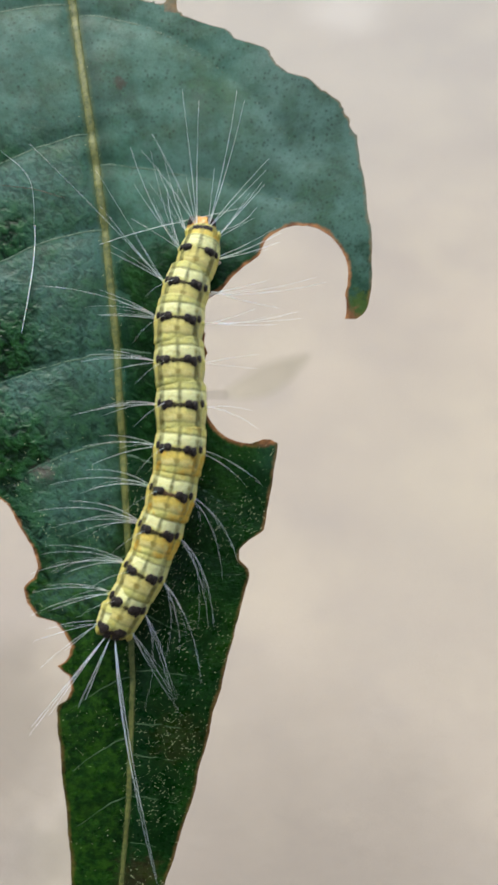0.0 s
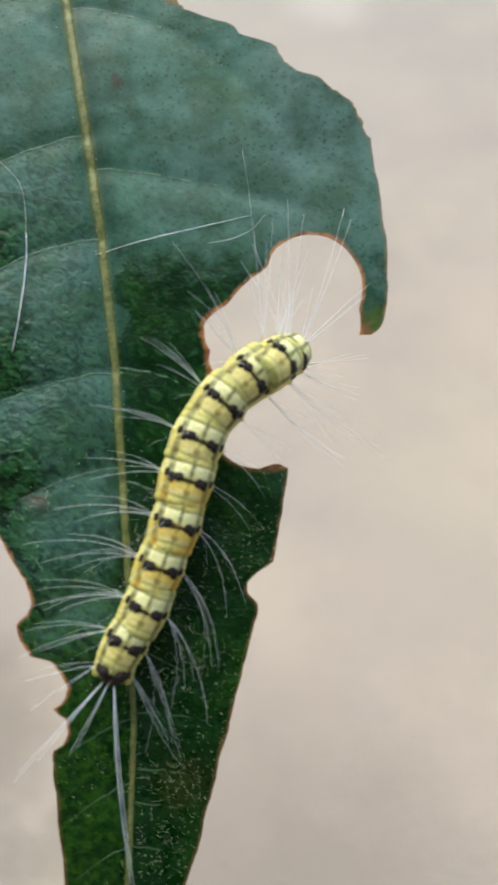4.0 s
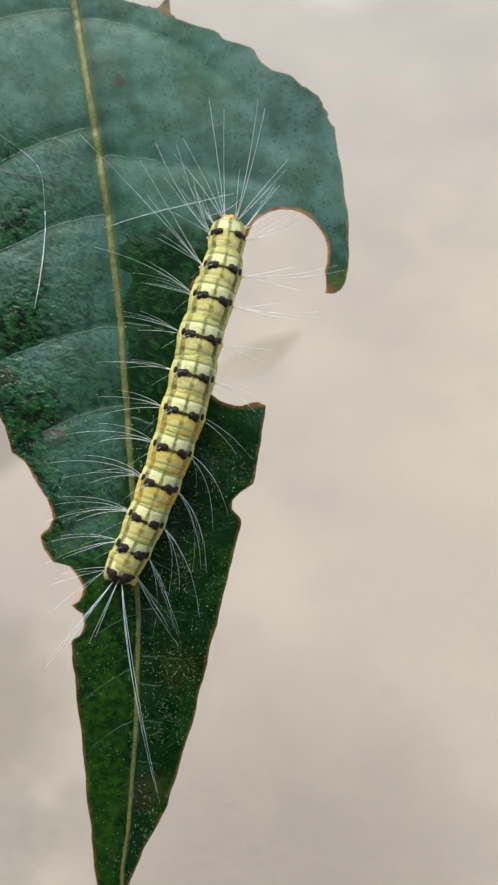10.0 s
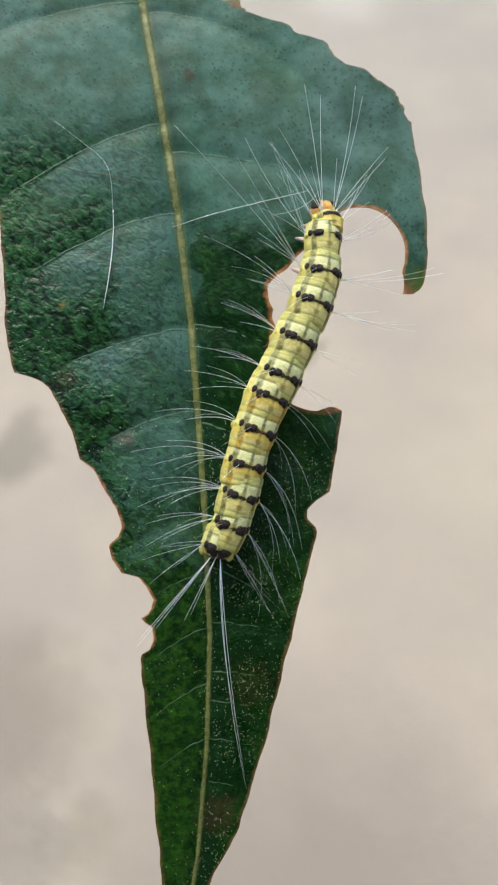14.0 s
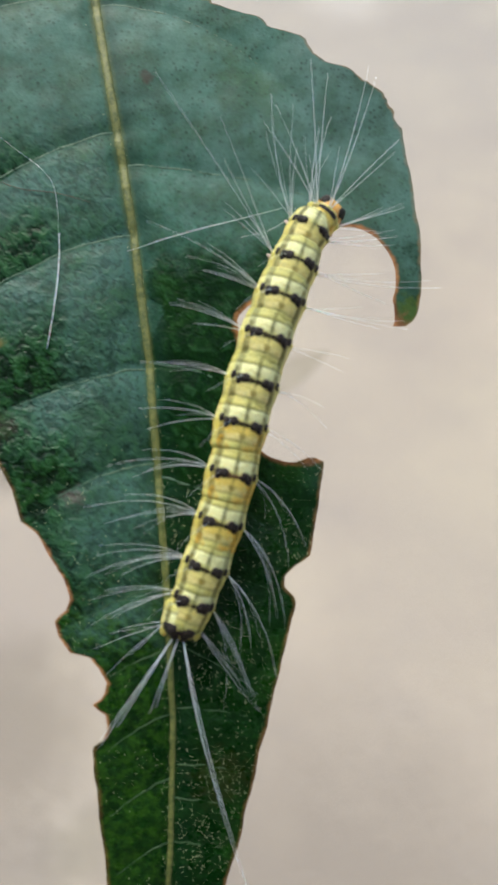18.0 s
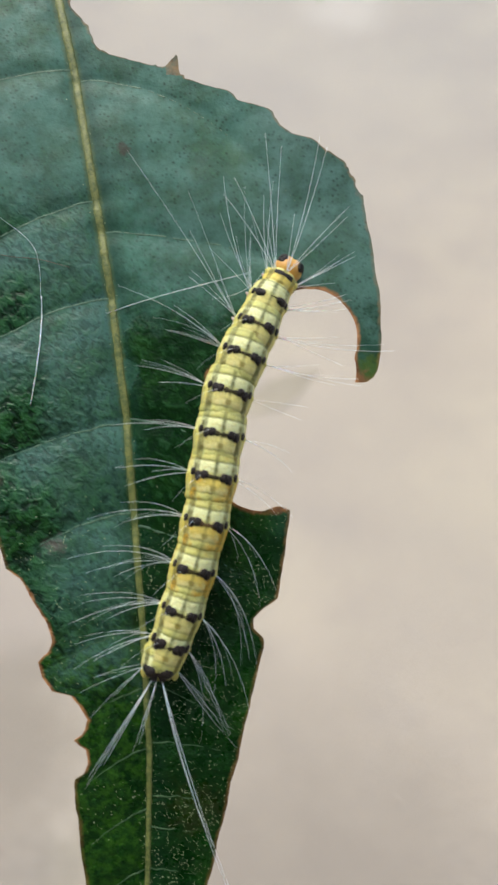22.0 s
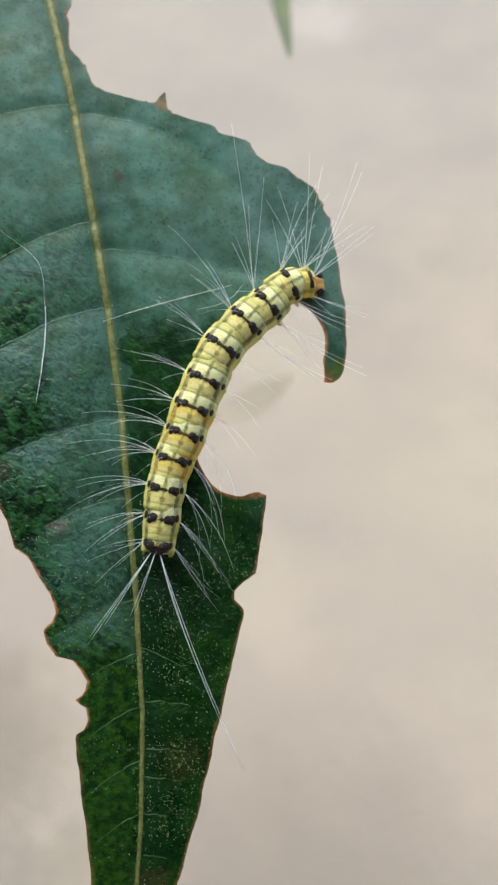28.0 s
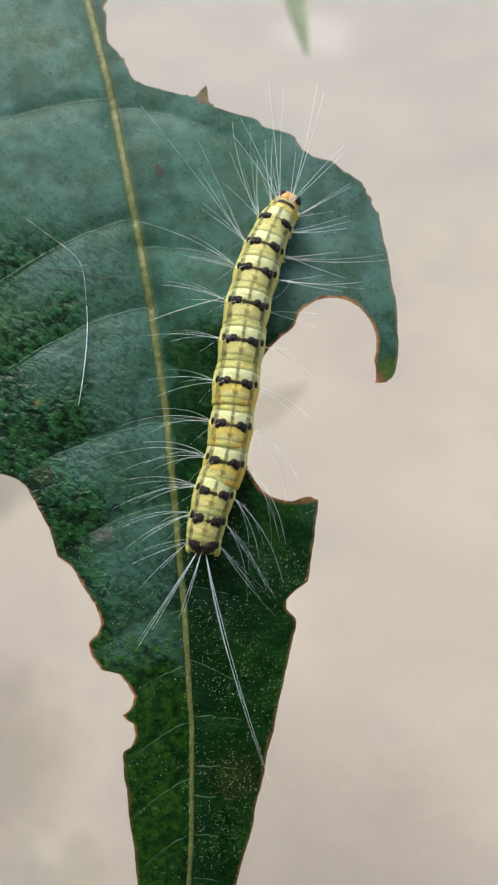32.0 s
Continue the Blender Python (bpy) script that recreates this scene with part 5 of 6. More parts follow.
    walk(segments[4], [
        crawl(0, -1.94, -8.55, 2.86, -3, 0, -6), crawl(0.5, -1.88, -8.71, 2.86, -3, 0, -7), crawl(1, -1.90, -8.74, 2.86, -3, 0, -6),
        crawl(1.5, -2.15, -8.79, 2.87, -3, 0, -3), crawl(2, -2.13, -8.81, 2.88, -3, 0, -7), crawl(2.5, -1.97, -8.73, 2.87, -3, 0, -9),
        crawl(3, -1.92, -8.71, 2.86, -3, 0, -11), crawl(3.5, -1.68, -8.79, 2.85, -4, 4, -15), crawl(4, -1.76, -8.75, 2.85, -4, 9, -17),
        crawl(4.5, -1.68, -8.72, 2.85, -4, 14, -20), crawl(6.5, -1.44, -8.75, 2.83, -4, 20, -21), crawl(7, -1.72, -8.71, 2.85, -4, 20, -22),
        crawl(7.5, -1.52, -8.64, 2.85, -4, 19, -21), crawl(8, -1.66, -8.78, 2.85, -4, 16, -18), crawl(8.5, -1.48, -8.78, 2.84, -4, 11, -17),
        crawl(9, -1.38, -8.70, 2.83, -4, 6, -15), crawl(9.5, -1.46, -8.80, 2.84, -4, 4, -17), crawl(10, -1.57, -8.75, 2.84, -4, 6, -16),
        crawl(10.5, -1.17, -8.75, 2.83, -4, 8, -19), crawl(11, -1.33, -8.65, 2.82, -4, 10, -16), crawl(11.5, -1.25, -8.56, 2.81, -4, 15, -18),
        crawl(12, -1.33, -8.49, 2.81, -4, 18, -20), crawl(12.5, -1.38, -8.69, 2.82, -4, 21, -21), crawl(13, -1.30, -8.75, 2.82, -4, 22, -21),
        crawl(13.5, -1.04, -8.07, 2.77, -4, 20, -23), crawl(15.5, -0.60, -5.19, 2.58, -4, 15, -15), crawl(16, -0.85, -5.37, 2.61, -4, 17, -14),
        crawl(16.5, -0.59, -5.41, 2.60, -4, 15, -15), crawl(17, -0.56, -5.35, 2.59, -4, 11, -14), crawl(17.5, -0.46, -5.28, 2.59, -4, 9, -15),
        crawl(18, -0.48, -5.41, 2.59, -4, 8, -14), crawl(18.5, -0.59, -5.39, 2.59, -4, 10, -13), crawl(19, -0.52, -5.43, 2.59, -4, 13, -18),
        crawl(19.5, -0.54, -5.48, 2.59, -4, 16, -19), crawl(20, -0.38, -5.48, 2.58, -4, 18, -18), crawl(20.5, -0.34, -5.49, 2.59, -4, 16, -16),
        crawl(21, -0.54, -5.41, 2.59, -4, 12, -14), crawl(21.5, -0.57, -5.31, 2.59, -4, 8, -12), crawl(22, -0.41, -5.34, 2.58, -4, 7, -11),
        crawl(22.5, -0.45, -5.22, 2.58, -4, 9, -13), crawl(23, -0.59, -5.23, 2.58, -4, 10, -14), crawl(23.5, -0.55, -5.17, 2.57, -4, 10, -16),
        crawl(24, -0.58, -4.30, 2.52, -5, 8, -19), crawl(24.5, -1.16, -2.50, 2.43, -5, 4, -14), crawl(26.5, -0.96, -1.16, 2.31, -5, 0, -9),
        crawl(27, -0.81, -1.14, 2.30, -5, 0, -11), crawl(27.5, -0.78, -1.12, 2.29, -5, -0, -15), crawl(28, -0.79, -0.65, 2.26, -5, 0, -22),
        crawl(28.5, -1.26, 0.17, 2.21, -6, -0, -25), crawl(29, -1.06, 0.76, 2.16, -6, 0, -19), crawl(29.5, -0.90, 1.02, 2.13, -5, 0, -14),
        crawl(30, -1.01, 1.15, 2.12, -5, 0, -10), crawl(30.5, -1.14, 1.17, 2.13, -6, 0, -9), crawl(31, -1.25, 1.25, 2.13, -6, 0, -9),
        crawl(31.5, -1.17, 1.44, 2.12, -6, 0, -9), crawl(32, -1.27, 1.39, 2.11, -6, 0, -9)])
    walk(segments[5], [
        crawl(0, -1.89, -5.40, 2.67, -4, 0, -0), crawl(0.5, -1.63, -5.55, 2.67, -4, -0, -2), crawl(1, -1.68, -5.58, 2.67, -4, 0, 1),
        crawl(1.5, -2.11, -5.86, 2.69, -4, -0, 4), crawl(2, -1.90, -6.02, 2.71, -4, 0, -5), crawl(2.5, -1.72, -5.90, 2.69, -4, 0, -9),
        crawl(3, -1.43, -5.99, 2.68, -4, 0, -15), crawl(3.5, -1.07, -6.10, 2.66, -5, 4, -19), crawl(4, -1.04, -6.09, 2.66, -5, 9, -24),
        crawl(4.5, -0.79, -6.10, 2.65, -5, 14, -27), crawl(6.5, -0.54, -6.25, 2.64, -5, 20, -22), crawl(7, -0.67, -6.35, 2.65, -5, 20, -24),
        crawl(7.5, -0.58, -6.19, 2.65, -5, 19, -24), crawl(8, -0.81, -6.10, 2.65, -5, 16, -20), crawl(8.5, -0.73, -6.00, 2.64, -4, 11, -17),
        crawl(9, -0.74, -5.83, 2.63, -4, 6, -13), crawl(9.5, -0.63, -5.93, 2.63, -4, 4, -17), crawl(10, -0.79, -5.72, 2.62, -4, 6, -14),
        crawl(10.5, -0.23, -5.65, 2.61, -4, 7, -18), crawl(11, -0.68, -5.59, 2.61, -4, 10, -14), crawl(11.5, -0.49, -5.46, 2.59, -5, 15, -17),
        crawl(12, -0.23, -5.31, 2.56, -5, 18, -20), crawl(12.5, -0.21, -5.53, 2.57, -5, 21, -21), crawl(13, -0.13, -5.69, 2.58, -5, 22, -21),
        crawl(13.5, 0.04, -5.82, 2.58, -5, 20, -24), crawl(15.5, 0.11, -2.56, 2.36, -5, 15, -19), crawl(16, -0.02, -2.43, 2.36, -5, 17, -18),
        crawl(16.5, 0.24, -2.57, 2.36, -5, 15, -17), crawl(17, 0.14, -2.53, 2.36, -5, 11, -14), crawl(17.5, 0.38, -2.40, 2.36, -5, 9, -17),
        crawl(18, 0.27, -2.58, 2.35, -5, 8, -16), crawl(18.5, 0.04, -2.57, 2.35, -5, 9, -16), crawl(19, 0.44, -2.67, 2.35, -5, 13, -24),
        crawl(19.5, 0.50, -2.63, 2.35, -5, 16, -24), crawl(20, 0.58, -2.60, 2.34, -5, 18, -22), crawl(20.5, 0.49, -2.51, 2.34, -5, 16, -19),
        crawl(21, 0.20, -2.39, 2.34, -5, 12, -17), crawl(21.5, 0.06, -2.30, 2.34, -5, 8, -14), crawl(22, 0.12, -2.33, 2.34, -5, 7, -12),
        crawl(22.5, 0.26, -2.24, 2.34, -5, 9, -16), crawl(23, 0.20, -2.19, 2.33, -5, 10, -18), crawl(23.5, 0.16, -2.33, 2.34, -5, 10, -17),
        crawl(24, 0.02, -2.30, 2.34, -5, 8, -19), crawl(24.5, -0.32, -0.12, 2.19, -6, 4, -22), crawl(26.5, -0.43, 1.94, 2.02, -6, 0, -16),
        crawl(27, -0.30, 2.03, 2.00, -6, 0, -18), crawl(27.5, -0.13, 1.81, 2.01, -6, 0, -19), crawl(28, 0.18, 1.61, 2.02, -6, 0, -26),
        crawl(28.5, -0.07, 2.17, 1.98, -6, 0, -33), crawl(29, -0.12, 3.00, 1.90, -6, 0, -30), crawl(29.5, -0.21, 3.55, 1.86, -6, 0, -24),
        crawl(30, -0.56, 3.86, 1.84, -6, 0, -14), crawl(30.5, -0.82, 4.14, 1.82, -6, -0, -8), crawl(31, -0.89, 4.54, 1.79, -6, 0, -8),
        crawl(31.5, -0.71, 4.86, 1.77, -6, -0, -9), crawl(32, -0.73, 4.76, 1.76, -6, 0, -10)])
    walk(segments[6], [
        crawl(0, -2.08, -2.20, 2.44, -5, 0, 1), crawl(0.5, -1.79, -2.49, 2.44, -4, 0, 1), crawl(1, -2.07, -2.51, 2.46, -4, 0, 6),
        crawl(1.5, -2.65, -3.10, 2.49, -4, 0, 6), crawl(2, -1.82, -3.35, 2.51, -5, 0, -10), crawl(2.5, -1.29, -3.05, 2.46, -5, 0, -15),
        crawl(3, -0.70, -3.18, 2.43, -6, 0, -24), crawl(3.5, 0.03, -3.45, 2.41, -6, 4, -28), crawl(4, 0.45, -3.50, 2.39, -6, 9, -38),
        crawl(4.5, 0.81, -3.64, 2.38, -6, 14, -38), crawl(6.5, 0.65, -3.81, 2.40, -5, 20, -21), crawl(7, 0.54, -3.97, 2.41, -5, 20, -22),
        crawl(7.5, 0.70, -3.64, 2.40, -5, 19, -23), crawl(8, 0.30, -3.35, 2.39, -5, 16, -21), crawl(8.5, 0.18, -3.02, 2.37, -5, 11, -18),
        crawl(9, -0.09, -2.63, 2.36, -5, 6, -13), crawl(9.5, 0.21, -2.86, 2.36, -5, 4, -19), crawl(10, -0.18, -2.61, 2.36, -5, 6, -14),
        crawl(10.5, 0.65, -2.54, 2.35, -5, 7, -18), crawl(11, 0.06, -2.40, 2.33, -5, 10, -14), crawl(11.5, 0.56, -2.28, 2.29, -5, 15, -19),
        crawl(12, 0.93, -2.29, 2.28, -6, 18, -20), crawl(12.5, 1.05, -2.54, 2.28, -6, 21, -21), crawl(13, 1.15, -2.70, 2.29, -5, 22, -21),
        crawl(13.5, 1.31, -2.91, 2.30, -5, 20, -23), crawl(15.5, 1.27, 0.29, 2.06, -6, 15, -22), crawl(16, 1.21, 0.55, 2.04, -6, 17, -21),
        crawl(16.5, 1.34, 0.39, 2.05, -6, 15, -18), crawl(17, 0.99, 0.53, 2.05, -6, 11, -12), crawl(17.5, 1.37, 0.74, 2.05, -6, 9, -15),
        crawl(18, 1.19, 0.47, 2.05, -6, 8, -18), crawl(18.5, 1.06, 0.39, 2.05, -6, 9, -22), crawl(19, 1.88, 0.05, 2.05, -6, 13, -33),
        crawl(19.5, 1.87, 0.11, 2.05, -6, 16, -32), crawl(20, 1.87, 0.17, 2.04, -6, 18, -28), crawl(20.5, 1.64, 0.36, 2.04, -6, 16, -24),
        crawl(21, 1.19, 0.54, 2.04, -6, 12, -22), crawl(21.5, 0.81, 0.71, 2.04, -6, 8, -19), crawl(22, 0.74, 0.76, 2.04, -6, 7, -16),
        crawl(22.5, 1.21, 0.78, 2.03, -6, 8, -22), crawl(23, 1.29, 0.83, 2.01, -6, 10, -22), crawl(23.5, 1.13, 0.73, 2.03, -6, 10, -20),
        crawl(24, 0.72, 0.54, 2.05, -6, 8, -21), crawl(24.5, 0.77, 2.09, 1.93, -7, 4, -29), crawl(26.5, 0.54, 4.85, 1.67, -7, 0, -26),
        crawl(27, 0.95, 4.79, 1.66, -7, 0, -29), crawl(27.5, 1.15, 4.58, 1.67, -7, -0, -30), crawl(28, 1.54, 4.37, 1.67, -7, 0, -35),
        crawl(28.5, 1.49, 4.40, 1.66, -7, 0, -42), crawl(29, 1.39, 4.98, 1.62, -7, 0, -42), crawl(29.5, 1.05, 5.78, 1.56, -7, 0, -37),
        crawl(30, 0.23, 6.60, 1.50, -7, 0, -24), crawl(30.5, -0.43, 6.98, 1.46, -7, 0, -12), crawl(31, -0.52, 7.50, 1.44, -7, 0, -10),
        crawl(31.5, -0.25, 7.83, 1.42, -7, 0, -12), crawl(32, -0.22, 7.78, 1.39, -7, 0, -13)])
    walk(segments[7], [
        crawl(0, -2.16, 0.85, 2.15, -7, 0, -5), crawl(0.5, -1.85, 0.39, 2.18, -6, 0, -3), crawl(1, -2.48, 0.46, 2.20, -6, 0, 6),
        crawl(1.5, -2.98, -0.27, 2.21, -6, 0, 2), crawl(2, -1.14, -0.56, 2.22, -7, 0, -20), crawl(2.5, -0.30, -0.25, 2.15, -7, 0, -23),
        crawl(3, 0.88, -0.72, 2.12, -7, 0, -37), crawl(3.5, 1.59, -1.16, 2.12, -7, 4, -37), crawl(4, 2.44, -1.60, 2.11, -7, 9, -50),
        crawl(4.5, 2.56, -1.87, 2.12, -7, 14, -45), crawl(6.5, 1.62, -1.53, 2.14, -7, 20, -10), crawl(7, 1.45, -1.56, 2.15, -7, 20, -14),
        crawl(7.5, 1.84, -0.97, 2.12, -7, 19, -18), crawl(8, 1.48, -0.44, 2.07, -7, 16, -20), crawl(8.5, 1.30, -0.01, 2.05, -7, 11, -18),
        crawl(9, 0.69, 0.43, 2.04, -7, 6, -13), crawl(9.5, 1.36, 0.12, 2.03, -7, 4, -24), crawl(10, 0.71, 0.54, 2.03, -7, 6, -15),
        crawl(10.5, 1.70, 0.49, 2.03, -7, 7, -17), crawl(11, 0.96, 0.68, 2.00, -7, 10, -15), crawl(11.5, 1.71, 0.79, 1.95, -7, 15, -18),
        crawl(12, 2.05, 0.69, 1.94, -7, 18, -17), crawl(12.5, 2.14, 0.51, 1.95, -7, 21, -17), crawl(13, 2.30, 0.41, 1.96, -7, 22, -16),
        crawl(13.5, 2.59, 0.05, 1.97, -7, 20, -18), crawl(15.5, 2.52, 3.11, 1.71, -7, 15, -20), crawl(16, 2.40, 3.38, 1.69, -7, 17, -20),
        crawl(16.5, 2.28, 3.31, 1.69, -7, 15, -16), crawl(17, 1.59, 3.63, 1.70, -7, 11, -6), crawl(17.5, 2.13, 3.82, 1.71, -7, 9, -10),
        crawl(18, 2.19, 3.29, 1.71, -7, 8, -20), crawl(18.5, 2.38, 3.01, 1.72, -6, 9, -30), crawl(19, 3.71, 2.35, 1.72, -7, 13, -42),
        crawl(19.5, 3.62, 2.39, 1.72, -8, 16, -37), crawl(20, 3.43, 2.65, 1.71, -7, 18, -31), crawl(20.5, 3.00, 3.01, 1.70, -7, 16, -29),
        crawl(21, 2.51, 3.20, 1.70, -7, 12, -29), crawl(21.5, 1.99, 3.35, 1.71, -8, 8, -27), crawl(22, 1.77, 3.44, 1.71, -8, 7, -21),
        crawl(22.5, 2.55, 3.41, 1.69, -8, 8, -27), crawl(23, 2.56, 3.47, 1.67, -8, 10, -25), crawl(23.5, 2.32, 3.55, 1.69, -8, 10, -24),
        crawl(24, 1.95, 3.34, 1.70, -7, 8, -24), crawl(24.5, 2.17, 4.31, 1.61, -8, 4, -33), crawl(26.5, 2.18, 7.16, 1.32, -8, 0, -37),
        crawl(27, 2.70, 7.27, 1.28, -8, 0, -39), crawl(27.5, 2.99, 6.96, 1.31, -7, -0, -41), crawl(28, 3.50, 6.55, 1.33, -7, 0, -44),
        crawl(28.5, 3.52, 6.39, 1.33, -7, -0, -48), crawl(29, 3.43, 6.70, 1.31, -7, 0, -48), crawl(29.5, 2.97, 7.45, 1.23, -8, -0, -47),
        crawl(30, 1.71, 9.02, 1.13, -9, 0, -32), crawl(30.5, 0.36, 9.61, 1.07, -9, 0, -18), crawl(31, 0.08, 10.17, 1.05, -9, 0, -15),
        crawl(31.5, 0.43, 10.48, 1.03, -9, -0, -16), crawl(32, 0.51, 10.48, 1.00, -9, 0, -16)])
    walk(segments[8], [
        crawl(0, -1.75, 3.39, 1.78, -9, 0, -12), crawl(0.5, -1.57, 2.83, 1.84, -8, 0, -6), crawl(1, -2.70, 2.99, 1.87, -8, 0, 7),
        crawl(1.5, -2.91, 2.09, 1.87, -8, 0, -7), crawl(2, -0.08, 1.55, 1.86, -9, 0, -31), crawl(2.5, 0.86, 1.91, 1.78, -9, 0, -30),
        crawl(3, 2.49, 0.95, 1.79, -22, 0, -50), crawl(3.5, 3.19, 0.46, 1.79, -23, 4, -42), crawl(4, 4.11, -0.67, 1.84, -38, 9, -55),
        crawl(4.5, 3.97, -0.85, 1.86, -31, 14, -42), crawl(6.5, 1.85, 0.37, 1.87, -8, 20, 12), crawl(7, 1.88, 0.65, 1.84, -8, 20, -3),
        crawl(7.5, 2.42, 1.39, 1.78, -9, 19, -7), crawl(8, 2.41, 1.94, 1.71, -9, 16, -15), crawl(8.5, 2.20, 2.45, 1.67, -9, 10, -14),
        crawl(9, 1.35, 3.01, 1.66, -9, 6, -10), crawl(9.5, 2.50, 2.31, 1.67, -9, 4, -31), crawl(10, 1.51, 3.08, 1.64, -9, 6, -13),
        crawl(10.5, 2.49, 3.14, 1.63, -9, 7, -11), crawl(11, 1.70, 3.35, 1.61, -9, 10, -13), crawl(11.5, 2.67, 3.31, 1.57, -9, 15, -15),
        crawl(12, 2.91, 3.26, 1.56, -9, 18, -11), crawl(12.5, 2.96, 3.07, 1.57, -9, 21, -11), crawl(13, 3.00, 2.91, 1.59, -9, 22, -11),
        crawl(13.5, 3.34, 2.54, 1.61, -8, 20, -11), crawl(15.5, 3.36, 5.38, 1.34, -10, 15, -12), crawl(16, 3.23, 5.78, 1.30, -10, 17, -19),
        crawl(16.5, 2.89, 5.71, 1.32, -9, 14, -16), crawl(17, 1.63, 6.20, 1.33, -9, 11, 2), crawl(17.5, 2.48, 6.36, 1.32, -9, 9, -5),
        crawl(18, 3.15, 5.75, 1.31, -9, 8, -23), crawl(18.5, 3.86, 5.26, 1.36, -19, 11, -39), crawl(19, 5.35, 3.76, 1.41, -29, 13, -50),
        crawl(19.5, 5.00, 3.92, 1.40, -28, 15, -38), crawl(20, 4.70, 4.52, 1.37, -24, 18, -31), crawl(20.5, 4.22, 5.01, 1.34, -16, 16, -31),
        crawl(21, 3.83, 5.23, 1.33, -9, 12, -36), crawl(21.5, 3.28, 5.41, 1.34, -9, 8, -35), crawl(22, 2.78, 5.62, 1.34, -10, 7, -24),
        crawl(22.5, 3.81, 5.59, 1.32, -9, 9, -30), crawl(23, 3.61, 5.65, 1.30, -9, 10, -28), crawl(23.5, 3.34, 5.81, 1.31, -9, 10, -29),
        crawl(24, 3.01, 5.62, 1.32, -9, 8, -29), crawl(24.5, 3.52, 6.26, 1.24, -9, 4, -36), crawl(26.5, 3.79, 8.99, 0.93, -9, 0, -44),
        crawl(27, 4.32, 8.91, 0.92, -9, 0, -48), crawl(27.5, 4.72, 8.50, 0.95, -9, 0, -49), crawl(28, 5.30, 8.02, 0.98, -9, 0, -50),
        crawl(28.5, 5.31, 7.87, 0.98, -9, -0, -52), crawl(29, 5.21, 8.22, 0.97, -9, 0, -53), crawl(29.5, 4.64, 8.72, 0.90, -10, -0, -51),
        crawl(30, 2.94, 10.49, 0.79, -11, 0, -33), crawl(30.5, 1.16, 11.59, 0.69, -11, 0, -19), crawl(31, 0.83, 12.38, 0.63, -11, 0, -18),
        crawl(31.5, 1.19, 12.67, 0.60, -11, -0, -20), crawl(32, 1.20, 12.61, 0.58, -11, 0, -21)])
